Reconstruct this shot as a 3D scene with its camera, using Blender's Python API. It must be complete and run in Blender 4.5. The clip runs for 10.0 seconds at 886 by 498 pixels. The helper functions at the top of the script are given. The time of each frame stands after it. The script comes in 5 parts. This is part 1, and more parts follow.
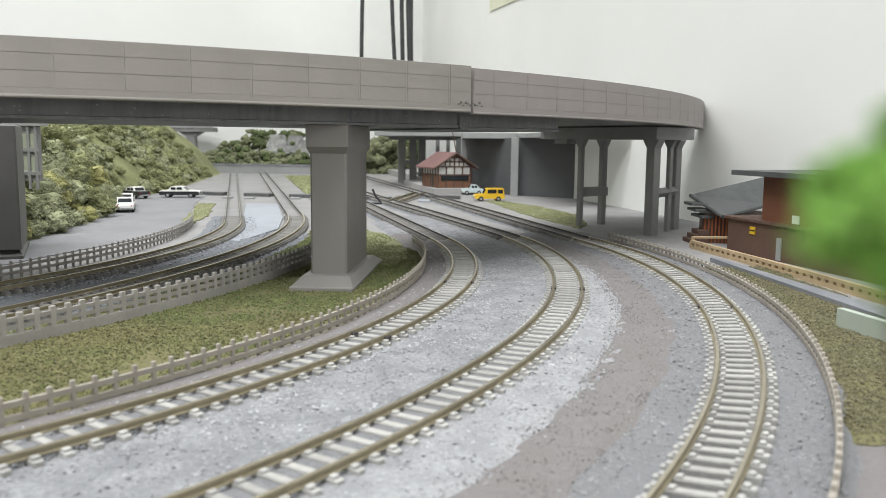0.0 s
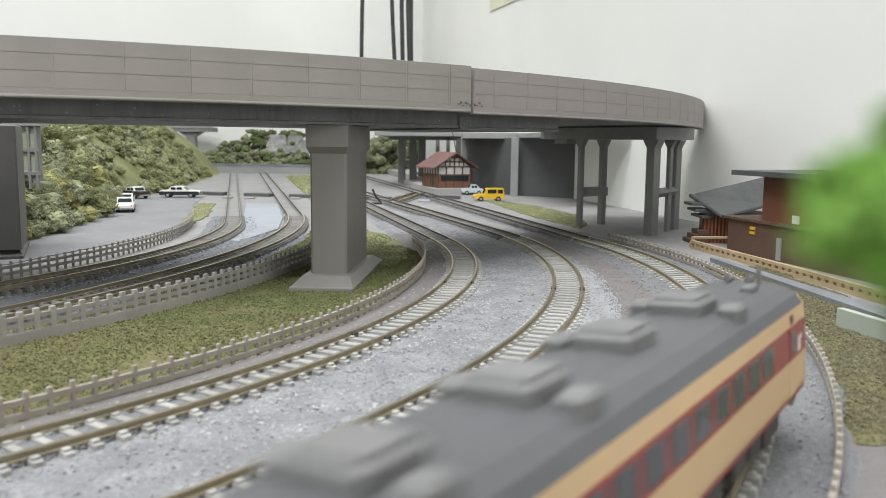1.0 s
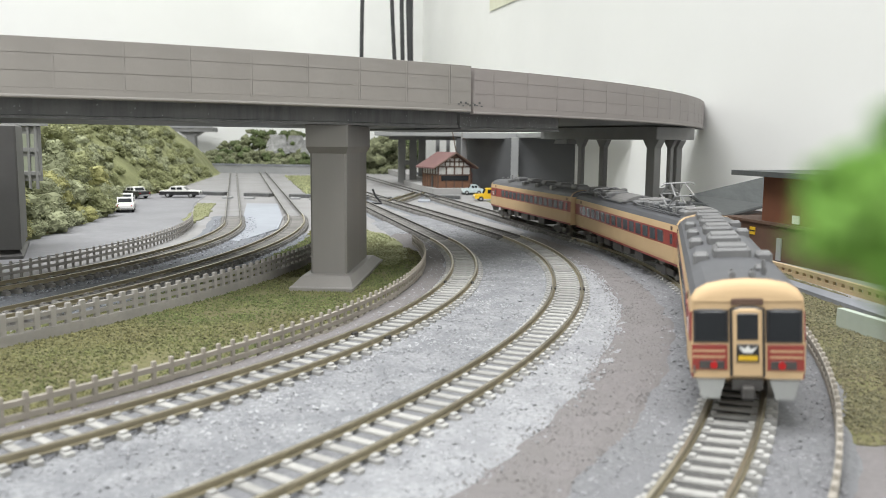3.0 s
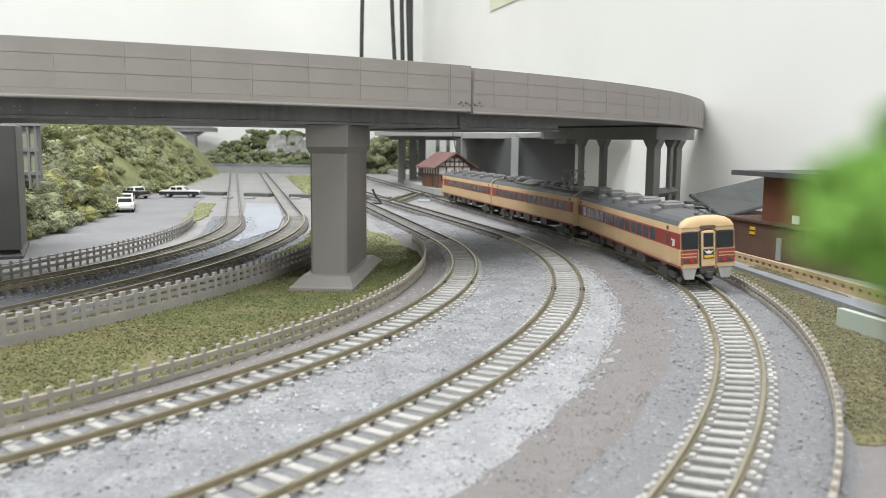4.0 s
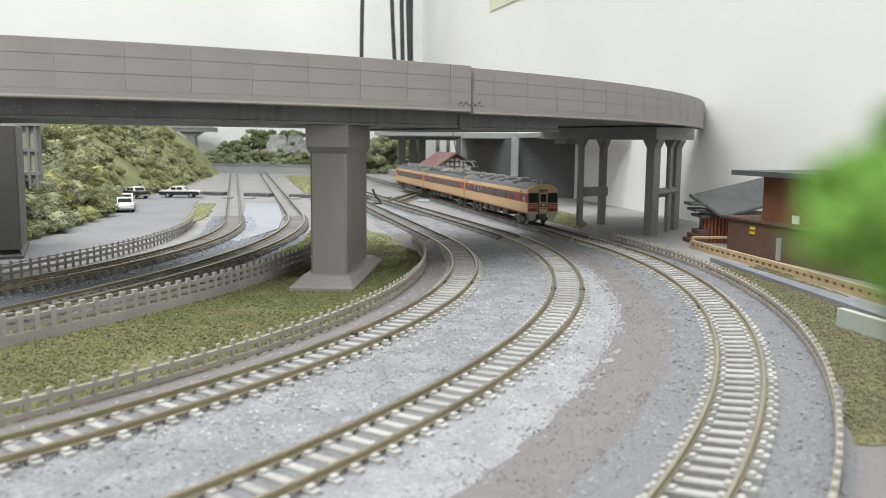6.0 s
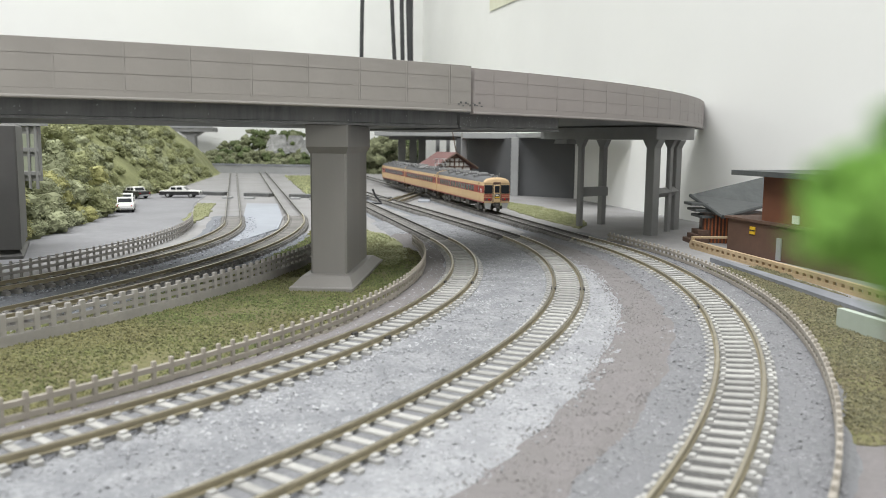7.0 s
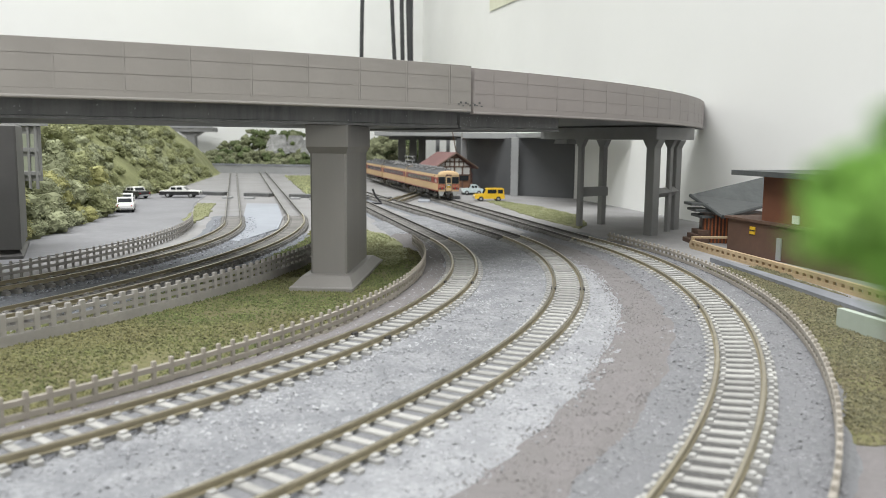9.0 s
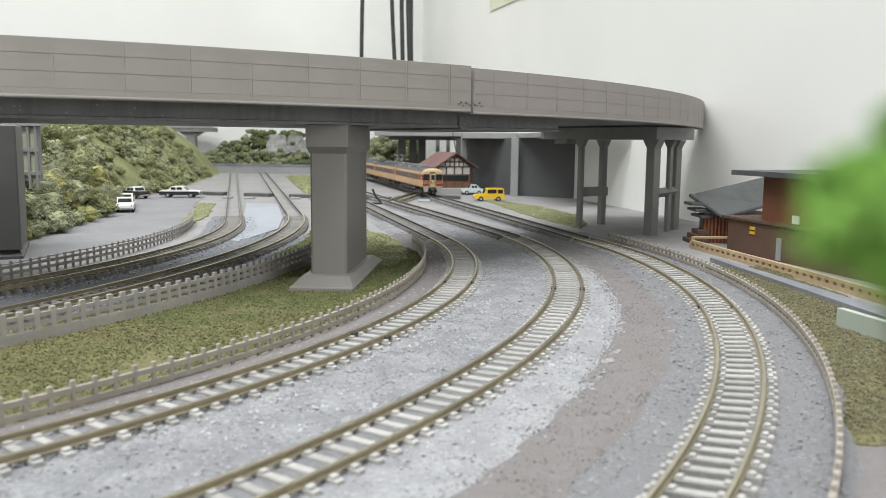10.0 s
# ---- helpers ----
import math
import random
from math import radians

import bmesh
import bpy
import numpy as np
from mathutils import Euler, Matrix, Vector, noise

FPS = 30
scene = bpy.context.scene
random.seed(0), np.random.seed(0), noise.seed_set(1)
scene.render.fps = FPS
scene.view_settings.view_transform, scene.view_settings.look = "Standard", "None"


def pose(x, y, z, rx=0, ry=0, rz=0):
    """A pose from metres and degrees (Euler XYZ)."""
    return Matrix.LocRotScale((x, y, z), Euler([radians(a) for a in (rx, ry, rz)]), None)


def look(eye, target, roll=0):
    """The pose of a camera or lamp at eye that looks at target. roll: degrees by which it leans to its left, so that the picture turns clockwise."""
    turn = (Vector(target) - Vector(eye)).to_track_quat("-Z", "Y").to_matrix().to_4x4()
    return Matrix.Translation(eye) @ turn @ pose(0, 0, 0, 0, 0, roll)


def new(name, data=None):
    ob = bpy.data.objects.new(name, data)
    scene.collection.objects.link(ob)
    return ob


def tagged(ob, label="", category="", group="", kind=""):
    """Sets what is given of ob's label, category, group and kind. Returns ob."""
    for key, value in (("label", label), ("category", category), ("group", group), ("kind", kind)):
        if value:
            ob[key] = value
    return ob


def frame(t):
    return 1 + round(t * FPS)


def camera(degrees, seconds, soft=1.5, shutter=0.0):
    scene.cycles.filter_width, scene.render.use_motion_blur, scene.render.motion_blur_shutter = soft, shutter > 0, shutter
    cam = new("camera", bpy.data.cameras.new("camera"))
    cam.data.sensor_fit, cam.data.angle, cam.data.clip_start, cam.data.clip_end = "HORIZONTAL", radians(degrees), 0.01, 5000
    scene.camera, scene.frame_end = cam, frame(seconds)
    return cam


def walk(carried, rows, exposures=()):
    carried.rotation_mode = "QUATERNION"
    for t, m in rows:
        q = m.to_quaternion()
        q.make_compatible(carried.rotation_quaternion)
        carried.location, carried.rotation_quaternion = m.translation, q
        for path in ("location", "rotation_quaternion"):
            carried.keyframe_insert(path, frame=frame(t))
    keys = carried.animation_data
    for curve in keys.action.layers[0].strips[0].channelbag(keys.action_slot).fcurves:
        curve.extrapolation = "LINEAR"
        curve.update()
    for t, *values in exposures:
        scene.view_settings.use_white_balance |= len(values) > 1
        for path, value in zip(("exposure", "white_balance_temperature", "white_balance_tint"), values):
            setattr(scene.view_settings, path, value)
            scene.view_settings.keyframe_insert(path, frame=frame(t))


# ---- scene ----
# ---- camera and its place (millimetres below, metres in the scene) ----
MM = 0.001
EYE_Z = 44.7
cam = camera(56.2, 10.0, soft=0.5, shutter=0.4)
TILT = math.tan(radians(7.25))
CAM_POSE = look((0, 0, EYE_Z * MM), (0, 1.0, EYE_Z * MM - TILT), 0.58)
walk(cam, [(0.0, CAM_POSE), (10.0, CAM_POSE)], [(0.0, 0.0), (1.0, -0.04), (1.7, -0.02), (2.5, 0.10), (4.0, 0.11), (5.5, 0.06), (7.5, 0.02), (10.0, 0.0)])
cam.data.dof.use_dof = True
cam.data.dof.focus_distance = 0.32
cam.data.dof.aperture_fstop = 42.0

# ---- light: a white room lit by ceiling panels ----
world = bpy.data.worlds.new("room_air")
scene.world = world
world.use_nodes = True
world.node_tree.nodes["Background"].inputs[0].default_value = (0.95, 0.98, 1.0, 1)
world.node_tree.nodes["Background"].inputs[1].default_value = 0.05


def ceiling_lamp(x, y, z, sx, sy, watts):
    data = bpy.data.lights.new("ceiling_panel", "AREA")
    data.shape, data.size, data.size_y, data.energy = "RECTANGLE", sx, sy, watts
    data.color = (0.975, 0.985, 1.0)
    ob = new("ceiling_panel_lamp", data)
    ob.location = (x, y, z)
    return ob


ceiling_lamp(-0.45, -0.55, 1.38, 1.3, 0.4, 22.5)
ceiling_lamp(-0.45, 0.20, 1.38, 1.3, 0.4, 19.5)
ceiling_lamp(-0.45, 0.95, 1.38, 1.3, 0.4, 5)

# ---- materials ----
def rgb(c):
    return (*c, 1.0)


def mat(name, a, b=None, size=2.0, rough=0.7, metal=0.0, bump=0.0, fine=0.0, c=None, rand=0.0, spec=0.5, island=0.0, stretch=0.0):
    """Two-scale procedural surface: colours a and b mixed by noise of that size (mm), stains of colour c, fine relief."""
    m = bpy.data.materials.new(name)
    m.use_nodes = True
    nt = m.node_tree
    n, l = nt.nodes, nt.links
    bs = n["Principled BSDF"]
    bs.inputs["Roughness"].default_value = rough
    bs.inputs["Metallic"].default_value = metal
    bs.inputs["Specular IOR Level"].default_value = spec
    b = b or tuple(x * 0.8 for x in a)
    tc = n.new("ShaderNodeTexCoord")
    place = tc.outputs["Object"]
    if stretch:
        mp = n.new("ShaderNodeMapping")
        mp.inputs["Scale"].default_value = (1, 1, stretch)
        l.new(place, mp.inputs["Vector"])
        place = mp.outputs["Vector"]
    n1 = n.new("ShaderNodeTexNoise")
    n1.inputs["Scale"].default_value = 1000.0 / size
    n1.inputs["Detail"].default_value = 5.0
    n1.inputs["Roughness"].default_value = 0.65
    l.new(place, n1.inputs["Vector"])
    r1 = n.new("ShaderNodeValToRGB")
    r1.color_ramp.elements[0].position, r1.color_ramp.elements[1].position = 0.34, 0.66
    r1.color_ramp.elements[0].color, r1.color_ramp.elements[1].color = rgb(a), rgb(b)
    l.new(n1.outputs["Fac"], r1.inputs["Fac"])
    n2 = n.new("ShaderNodeTexNoise")
    n2.inputs["Scale"].default_value = 1000.0 / (size * 9)
    n2.inputs["Detail"].default_value = 3.0
    l.new(place, n2.inputs["Vector"])
    r2 = n.new("ShaderNodeValToRGB")
    r2.color_ramp.elements[0].position, r2.color_ramp.elements[1].position = 0.42, 0.62
    l.new(n2.outputs["Fac"], r2.inputs["Fac"])
    mix = n.new("ShaderNodeMix")
    mix.data_type = "RGBA"
    mix.inputs["B"].default_value = rgb(c or tuple(0.85 * x for x in b))
    l.new(r1.outputs["Color"], mix.inputs["A"])
    sc = n.new("ShaderNodeMath")
    sc.operation = "MULTIPLY"
    sc.inputs[1].default_value = 0.6
    l.new(r2.outputs["Color"], sc.inputs[0])
    l.new(sc.outputs[0], mix.inputs["Factor"])
    last = mix.outputs["Result"]
    if rand or island:
        if rand:
            src = n.new("ShaderNodeObjectInfo").outputs["Random"]
        else:
            src = n.new("ShaderNodeNewGeometry").outputs["Random Per Island"]
        mr = n.new("ShaderNodeMapRange")
        k = rand or island
        mr.inputs["To Min"].default_value, mr.inputs["To Max"].default_value = 1 - k, 1 + k
        l.new(src, mr.inputs["Value"])
        hs = n.new("ShaderNodeHueSaturation")
        l.new(mr.outputs["Result"], hs.inputs["Value"])
        l.new(last, hs.inputs["Color"])
        last = hs.outputs["Color"]
    l.new(last, bs.inputs["Base Color"])
    if bump:
        nb = n.new("ShaderNodeTexNoise")
        nb.inputs["Scale"].default_value = 1000.0 / (fine or size * 0.5)
        nb.inputs["Detail"].default_value = 4.0
        l.new(tc.outputs["Object"], nb.inputs["Vector"])
        bp = n.new("ShaderNodeBump")
        bp.inputs["Strength"].default_value = bump
        bp.inputs["Distance"].default_value = 0.0004
        l.new(nb.outputs["Fac"], bp.inputs["Height"])
        l.new(bp.outputs["Normal"], bs.inputs["Normal"])
    return m


def glass(name, tint):
    m = bpy.data.materials.new(name)
    m.use_nodes = True
    bs = m.node_tree.nodes["Principled BSDF"]
    bs.inputs["Base Color"].default_value = rgb(tint)
    bs.inputs["Roughness"].default_value = 0.12
    bs.inputs["Specular IOR Level"].default_value = 0.3
    return m


M_WALL = mat("white_wall_paint", (0.82, 0.825, 0.80), (0.795, 0.80, 0.775), 60, 0.9, bump=0.05, fine=3)
M_CEIL = mat("ceiling_paint", (0.8, 0.8, 0.78), None, 80, 0.9)
M_BOARD = mat("grey_board_paint", (0.285, 0.282, 0.28), (0.25, 0.247, 0.245), 3, 0.85, bump=0.25, fine=0.8, c=(0.225, 0.217, 0.21))
M_ROAD = mat("grey_road_paint", (0.235, 0.235, 0.245), (0.205, 0.205, 0.213), 5, 0.85, bump=0.15, fine=0.7)
M_PALE = mat("pale_blue_grey_paint", (0.32, 0.34, 0.375), (0.29, 0.31, 0.345), 9, 0.7, bump=0.1, fine=0.7)
M_BALLAST = mat("fine_grey_ballast", (0.185, 0.189, 0.199), (0.31, 0.315, 0.325), 1.0, 0.9, bump=1.0, fine=0.5, c=(0.155, 0.159, 0.171))
M_PALEB = mat("pale_fresh_ballast", (0.228, 0.232, 0.242), (0.36, 0.365, 0.375), 1.0, 0.9, bump=1.0, fine=0.5, c=(0.20, 0.203, 0.215))
M_STONE = mat("ballast_stone", (0.225, 0.23, 0.24), (0.42, 0.425, 0.435), 5.0, 0.8, island=0.26, c=(0.23, 0.233, 0.245))
M_BALLAST2 = mat("blue_grey_ballast", (0.135, 0.137, 0.144), (0.205, 0.207, 0.213), 1.0, 0.9, bump=0.9, fine=0.5, c=(0.18, 0.18, 0.19))
M_STONE2 = mat("blue_grey_ballast_stone", (0.165, 0.168, 0.175), (0.31, 0.312, 0.32), 5.0, 0.85, island=0.25, c=(0.22, 0.22, 0.23))
M_BROWNB = mat("brown_grey_sand", (0.192, 0.178, 0.177), (0.160, 0.149, 0.148), 1.2, 0.95, bump=0.8, fine=0.5, c=(0.16, 0.15, 0.145))
M_BROWNS = mat("brown_sand_grain", (0.22, 0.208, 0.202), (0.165, 0.157, 0.152), 3.0, 0.95, island=0.25)
M_DARKB = mat("dark_ballast", (0.13, 0.14, 0.155), (0.21, 0.22, 0.24), 1.2, 0.9, bump=0.9, fine=0.5)
M_DARKS = mat("dark_ballast_stone", (0.15, 0.16, 0.18), (0.30, 0.31, 0.33), 3.0, 0.9, island=0.6)
M_SLEEPER = mat("dusty_grey_sleeper", (0.42, 0.415, 0.40), (0.33, 0.325, 0.305), 1.6, 0.85, bump=0.4, fine=0.6, rand=0.16)
# dark sleepers; far along the straights the colour carries viaduct shade
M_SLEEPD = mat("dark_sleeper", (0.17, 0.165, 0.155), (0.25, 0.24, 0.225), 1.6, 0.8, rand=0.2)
# dark grit whose colour also holds the shade of the sleeper gaps
M_BED = mat("shaded_dark_track_bed", (0.06, 0.058, 0.056), (0.105, 0.103, 0.10), 0.9, 0.9, bump=0.8, fine=0.5)
M_RAIL = mat("rusty_rail_side", (0.33, 0.29, 0.195), (0.25, 0.22, 0.15), 2.5, 0.55, metal=0.3, bump=0.2)
# far rails: weathering plus viaduct shade put into the colour
M_RAILD = mat("shaded_weathered_rail_side", (0.10, 0.095, 0.085), (0.065, 0.06, 0.055), 2.5, 0.6, metal=0.2, bump=0.2)
M_RAILTOPD = mat("shade_dulled_rail_head", (0.34, 0.33, 0.30), (0.24, 0.23, 0.21), 4, 0.4, metal=0.7)
# same bed for the far end, blacker for shade
M_BEDD = mat("shaded_black_track_bed", (0.035, 0.034, 0.034), (0.07, 0.068, 0.066), 0.9, 0.9, bump=0.8, fine=0.5)
M_PANTO = mat("pale_grey_pantograph_metal", (0.36, 0.36, 0.36), (0.27, 0.27, 0.27), 4, 0.45, metal=0.3)
M_RAILTOP = mat("worn_rail_head", (0.55, 0.50, 0.40), (0.42, 0.38, 0.29), 4, 0.32, metal=0.85)
M_GRASS = mat("dry_turf", (0.115, 0.115, 0.045), (0.16, 0.15, 0.07), 2.2, 0.95, bump=0.9, fine=0.8, c=(0.10, 0.085, 0.04))
M_TUFT = mat("turf_tuft", (0.085, 0.113, 0.036), (0.14, 0.155, 0.058), 6, 0.9, island=0.5, c=(0.15, 0.125, 0.06))
M_OUTT = mat("dusty_turf_tuft", (0.115, 0.118, 0.062), (0.165, 0.16, 0.095), 6, 0.9, island=0.4, c=(0.15, 0.125, 0.075))
M_PALEG = mat("pale_turf", (0.20, 0.215, 0.105), (0.25, 0.255, 0.135), 4, 0.95, bump=0.8, fine=1.0, c=(0.22, 0.21, 0.12))
M_PALET = mat("pale_turf_tuft", (0.19, 0.215, 0.10), (0.27, 0.275, 0.145), 6, 0.9, island=0.4)
M_FENCE = mat("dusty_concrete_fence", (0.36, 0.33, 0.285), (0.30, 0.275, 0.235), 2.5, 0.8, bump=0.2, rand=0.06)
M_FENCE2 = mat("grey_concrete_fence", (0.37, 0.35, 0.325), (0.31, 0.295, 0.275), 2.5, 0.8, bump=0.2, rand=0.06)
M_VIA = mat("warm_grey_viaduct_plastic", (0.285, 0.265, 0.245), (0.265, 0.247, 0.228), 12, 0.55, bump=0.06, fine=1.0)
M_VIA2 = mat("pinkish_grey_viaduct_plastic", (0.315, 0.285, 0.272), (0.29, 0.262, 0.25), 12, 0.55, bump=0.06, fine=1.0)
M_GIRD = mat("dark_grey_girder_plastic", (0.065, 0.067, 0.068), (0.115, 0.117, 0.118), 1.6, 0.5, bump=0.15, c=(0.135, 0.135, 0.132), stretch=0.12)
M_PIER = mat("grey_pier_plastic", (0.242, 0.231, 0.215), (0.215, 0.205, 0.192), 6, 0.45, bump=0.06, fine=1.0, stretch=0.15)
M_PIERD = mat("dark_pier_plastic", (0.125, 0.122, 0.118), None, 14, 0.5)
M_LTGREY = mat("light_grey_plastic", (0.31, 0.315, 0.315), (0.28, 0.285, 0.285), 8, 0.55)
M_MIDGREY = mat("mid_grey_plastic", (0.25, 0.25, 0.245), (0.22, 0.22, 0.215), 8, 0.6)
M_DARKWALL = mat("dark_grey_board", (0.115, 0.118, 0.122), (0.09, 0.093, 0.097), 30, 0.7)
M_CABLE = mat("black_cable", (0.035, 0.036, 0.038), None, 20, 0.5)
M_TAPE = mat("yellowed_tape", (0.72, 0.73, 0.58), (0.66, 0.66, 0.50), 15, 0.6)
M_LEAF = mat("olive_foliage", (0.165, 0.18, 0.082), (0.275, 0.285, 0.14), 5, 0.9, island=0.15, c=(0.14, 0.15, 0.068))
M_LEAF2 = mat("yellow_green_foliage", (0.23, 0.23, 0.085), (0.33, 0.325, 0.14), 5, 0.9, island=0.15)
M_LEAF3 = mat("grey_green_foliage", (0.185, 0.20, 0.115), (0.30, 0.315, 0.19), 5, 0.9, island=0.15, c=(0.155, 0.17, 0.09))
M_PANE = mat("pale_green_pane", (0.40, 0.43, 0.33), (0.33, 0.36, 0.27), 5, 0.6)
M_ROOFGEAR = mat("dark_grey_roof_gear", (0.115, 0.117, 0.12), (0.08, 0.082, 0.085), 3, 0.55)
M_COVER = mat("warm_grey_roof_cover", (0.20, 0.195, 0.19), (0.16, 0.157, 0.152), 4, 0.6, bump=0.1)
M_LEAFD = mat("deep_green_foliage", (0.08, 0.11, 0.045), (0.15, 0.185, 0.08), 7, 0.9, island=0.25)
M_HILL = mat("green_hill_turf", (0.20, 0.215, 0.095), (0.27, 0.28, 0.135), 4, 0.95, bump=1.0, fine=1.5, c=(0.11, 0.12, 0.05))
M_BRIGHT = mat("bright_green_foliage", (0.14, 0.31, 0.04), (0.21, 0.39, 0.07), 5, 0.8, island=0.35, c=(0.11, 0.25, 0.03))
M_BARK = mat("brown_bark", (0.13, 0.085, 0.05), None, 2, 0.9, bump=0.5)
M_ROCK = mat("grey_rock_plaster", (0.38, 0.38, 0.37), (0.22, 0.22, 0.215), 6, 0.9, bump=1.0, fine=3)
M_CREAM = mat("cream_train_paint", (0.60, 0.43, 0.247), (0.57, 0.405, 0.232), 8, 0.6, spec=0.3)
M_RED = mat("train_red_paint", (0.30, 0.048, 0.036), (0.265, 0.042, 0.033), 8, 0.38)
M_ROOF = mat("train_roof_grey", (0.09, 0.093, 0.10), (0.078, 0.08, 0.086), 6, 0.6)
M_UNIT = mat("roof_unit_grey", (0.175, 0.175, 0.175), (0.14, 0.14, 0.14), 5, 0.55)
M_GEAR = mat("dark_gear_plastic", (0.045, 0.044, 0.043), (0.07, 0.065, 0.06), 3, 0.6)
M_STEEL = mat("wheel_steel", (0.30, 0.28, 0.25), None, 3, 0.35, metal=0.8)
M_SKIRT = mat("pale_grey_skirt", (0.40, 0.41, 0.40), None, 4, 0.5)
M_GLASS = glass("tinted_train_glass", (0.022, 0.025, 0.028))
M_GLASSB = glass("side_window_glass", (0.07, 0.08, 0.09))
M_WHITE = mat("white_paint", (0.78, 0.78, 0.75), (0.74, 0.74, 0.71), 4, 0.35)
M_BLACK = mat("black_paint", (0.025, 0.025, 0.027), None, 4, 0.35)
M_YELLOW = mat("yellow_car_paint", (0.75, 0.48, 0.03), (0.70, 0.44, 0.025), 4, 0.35)
M_CYAN = mat("pale_cyan_car_paint", (0.60, 0.70, 0.71), None, 4, 0.35)
M_TYRE = mat("black_tyre", (0.03, 0.03, 0.03), None, 2, 0.8)
M_LAMPRED = mat("red_tail_lens", (0.55, 0.02, 0.02), None, 2, 0.25)
M_REDROOF = mat("red_brown_roof_tile", (0.19, 0.098, 0.092), (0.155, 0.08, 0.075), 4, 0.75, bump=0.4)
M_TIMBER = mat("dark_brown_timber", (0.085, 0.05, 0.035), (0.12, 0.07, 0.048), 3, 0.7, bump=0.2)
M_BRICK = mat("orange_brown_boarding", (0.21, 0.105, 0.06), (0.165, 0.08, 0.045), 3, 0.75, bump=0.3)
M_PLASTER = mat("white_plaster", (0.70, 0.69, 0.66), None, 4, 0.8)
M_HOUSE = mat("brown_house_board", (0.13, 0.072, 0.048), (0.10, 0.055, 0.038), 6, 0.65, bump=0.15)
M_HOUSE2 = mat("red_brown_house_wall", (0.20, 0.075, 0.035), (0.15, 0.058, 0.03), 6, 0.65)
M_ORANGE = mat("orange_lattice", (0.42, 0.12, 0.035), (0.34, 0.09, 0.03), 3, 0.6)
M_SLATE = mat("dark_grey_roof", (0.085, 0.092, 0.09), (0.065, 0.07, 0.07), 4, 0.6, bump=0.4)
M_TAN = mat("tan_wood_fence", (0.50, 0.38, 0.235), (0.43, 0.32, 0.195), 3, 0.65)
M_KERB = mat("blue_grey_kerb", (0.22, 0.23, 0.25), None, 4, 0.7)
M_PALEBLOCK = mat("pale_green_grey_plate", (0.40, 0.45, 0.39), (0.35, 0.40, 0.34), 6, 0.7)
M_PLATF = mat("platform_concrete", (0.40, 0.39, 0.38), (0.34, 0.335, 0.33), 5, 0.85)

# ---- building helpers (millimetres in, metres out) ----
def mesh_of(name, verts, faces, material, smooth=False):
    me = bpy.data.meshes.new(name)
    v = np.asarray(verts, dtype=float).reshape(-1, 3) * MM
    me.from_pydata(v.tolist(), [], [tuple(f) for f in faces])
    me.materials.append(material)
    if smooth:
        me.shade_smooth()
    me.update()
    return me


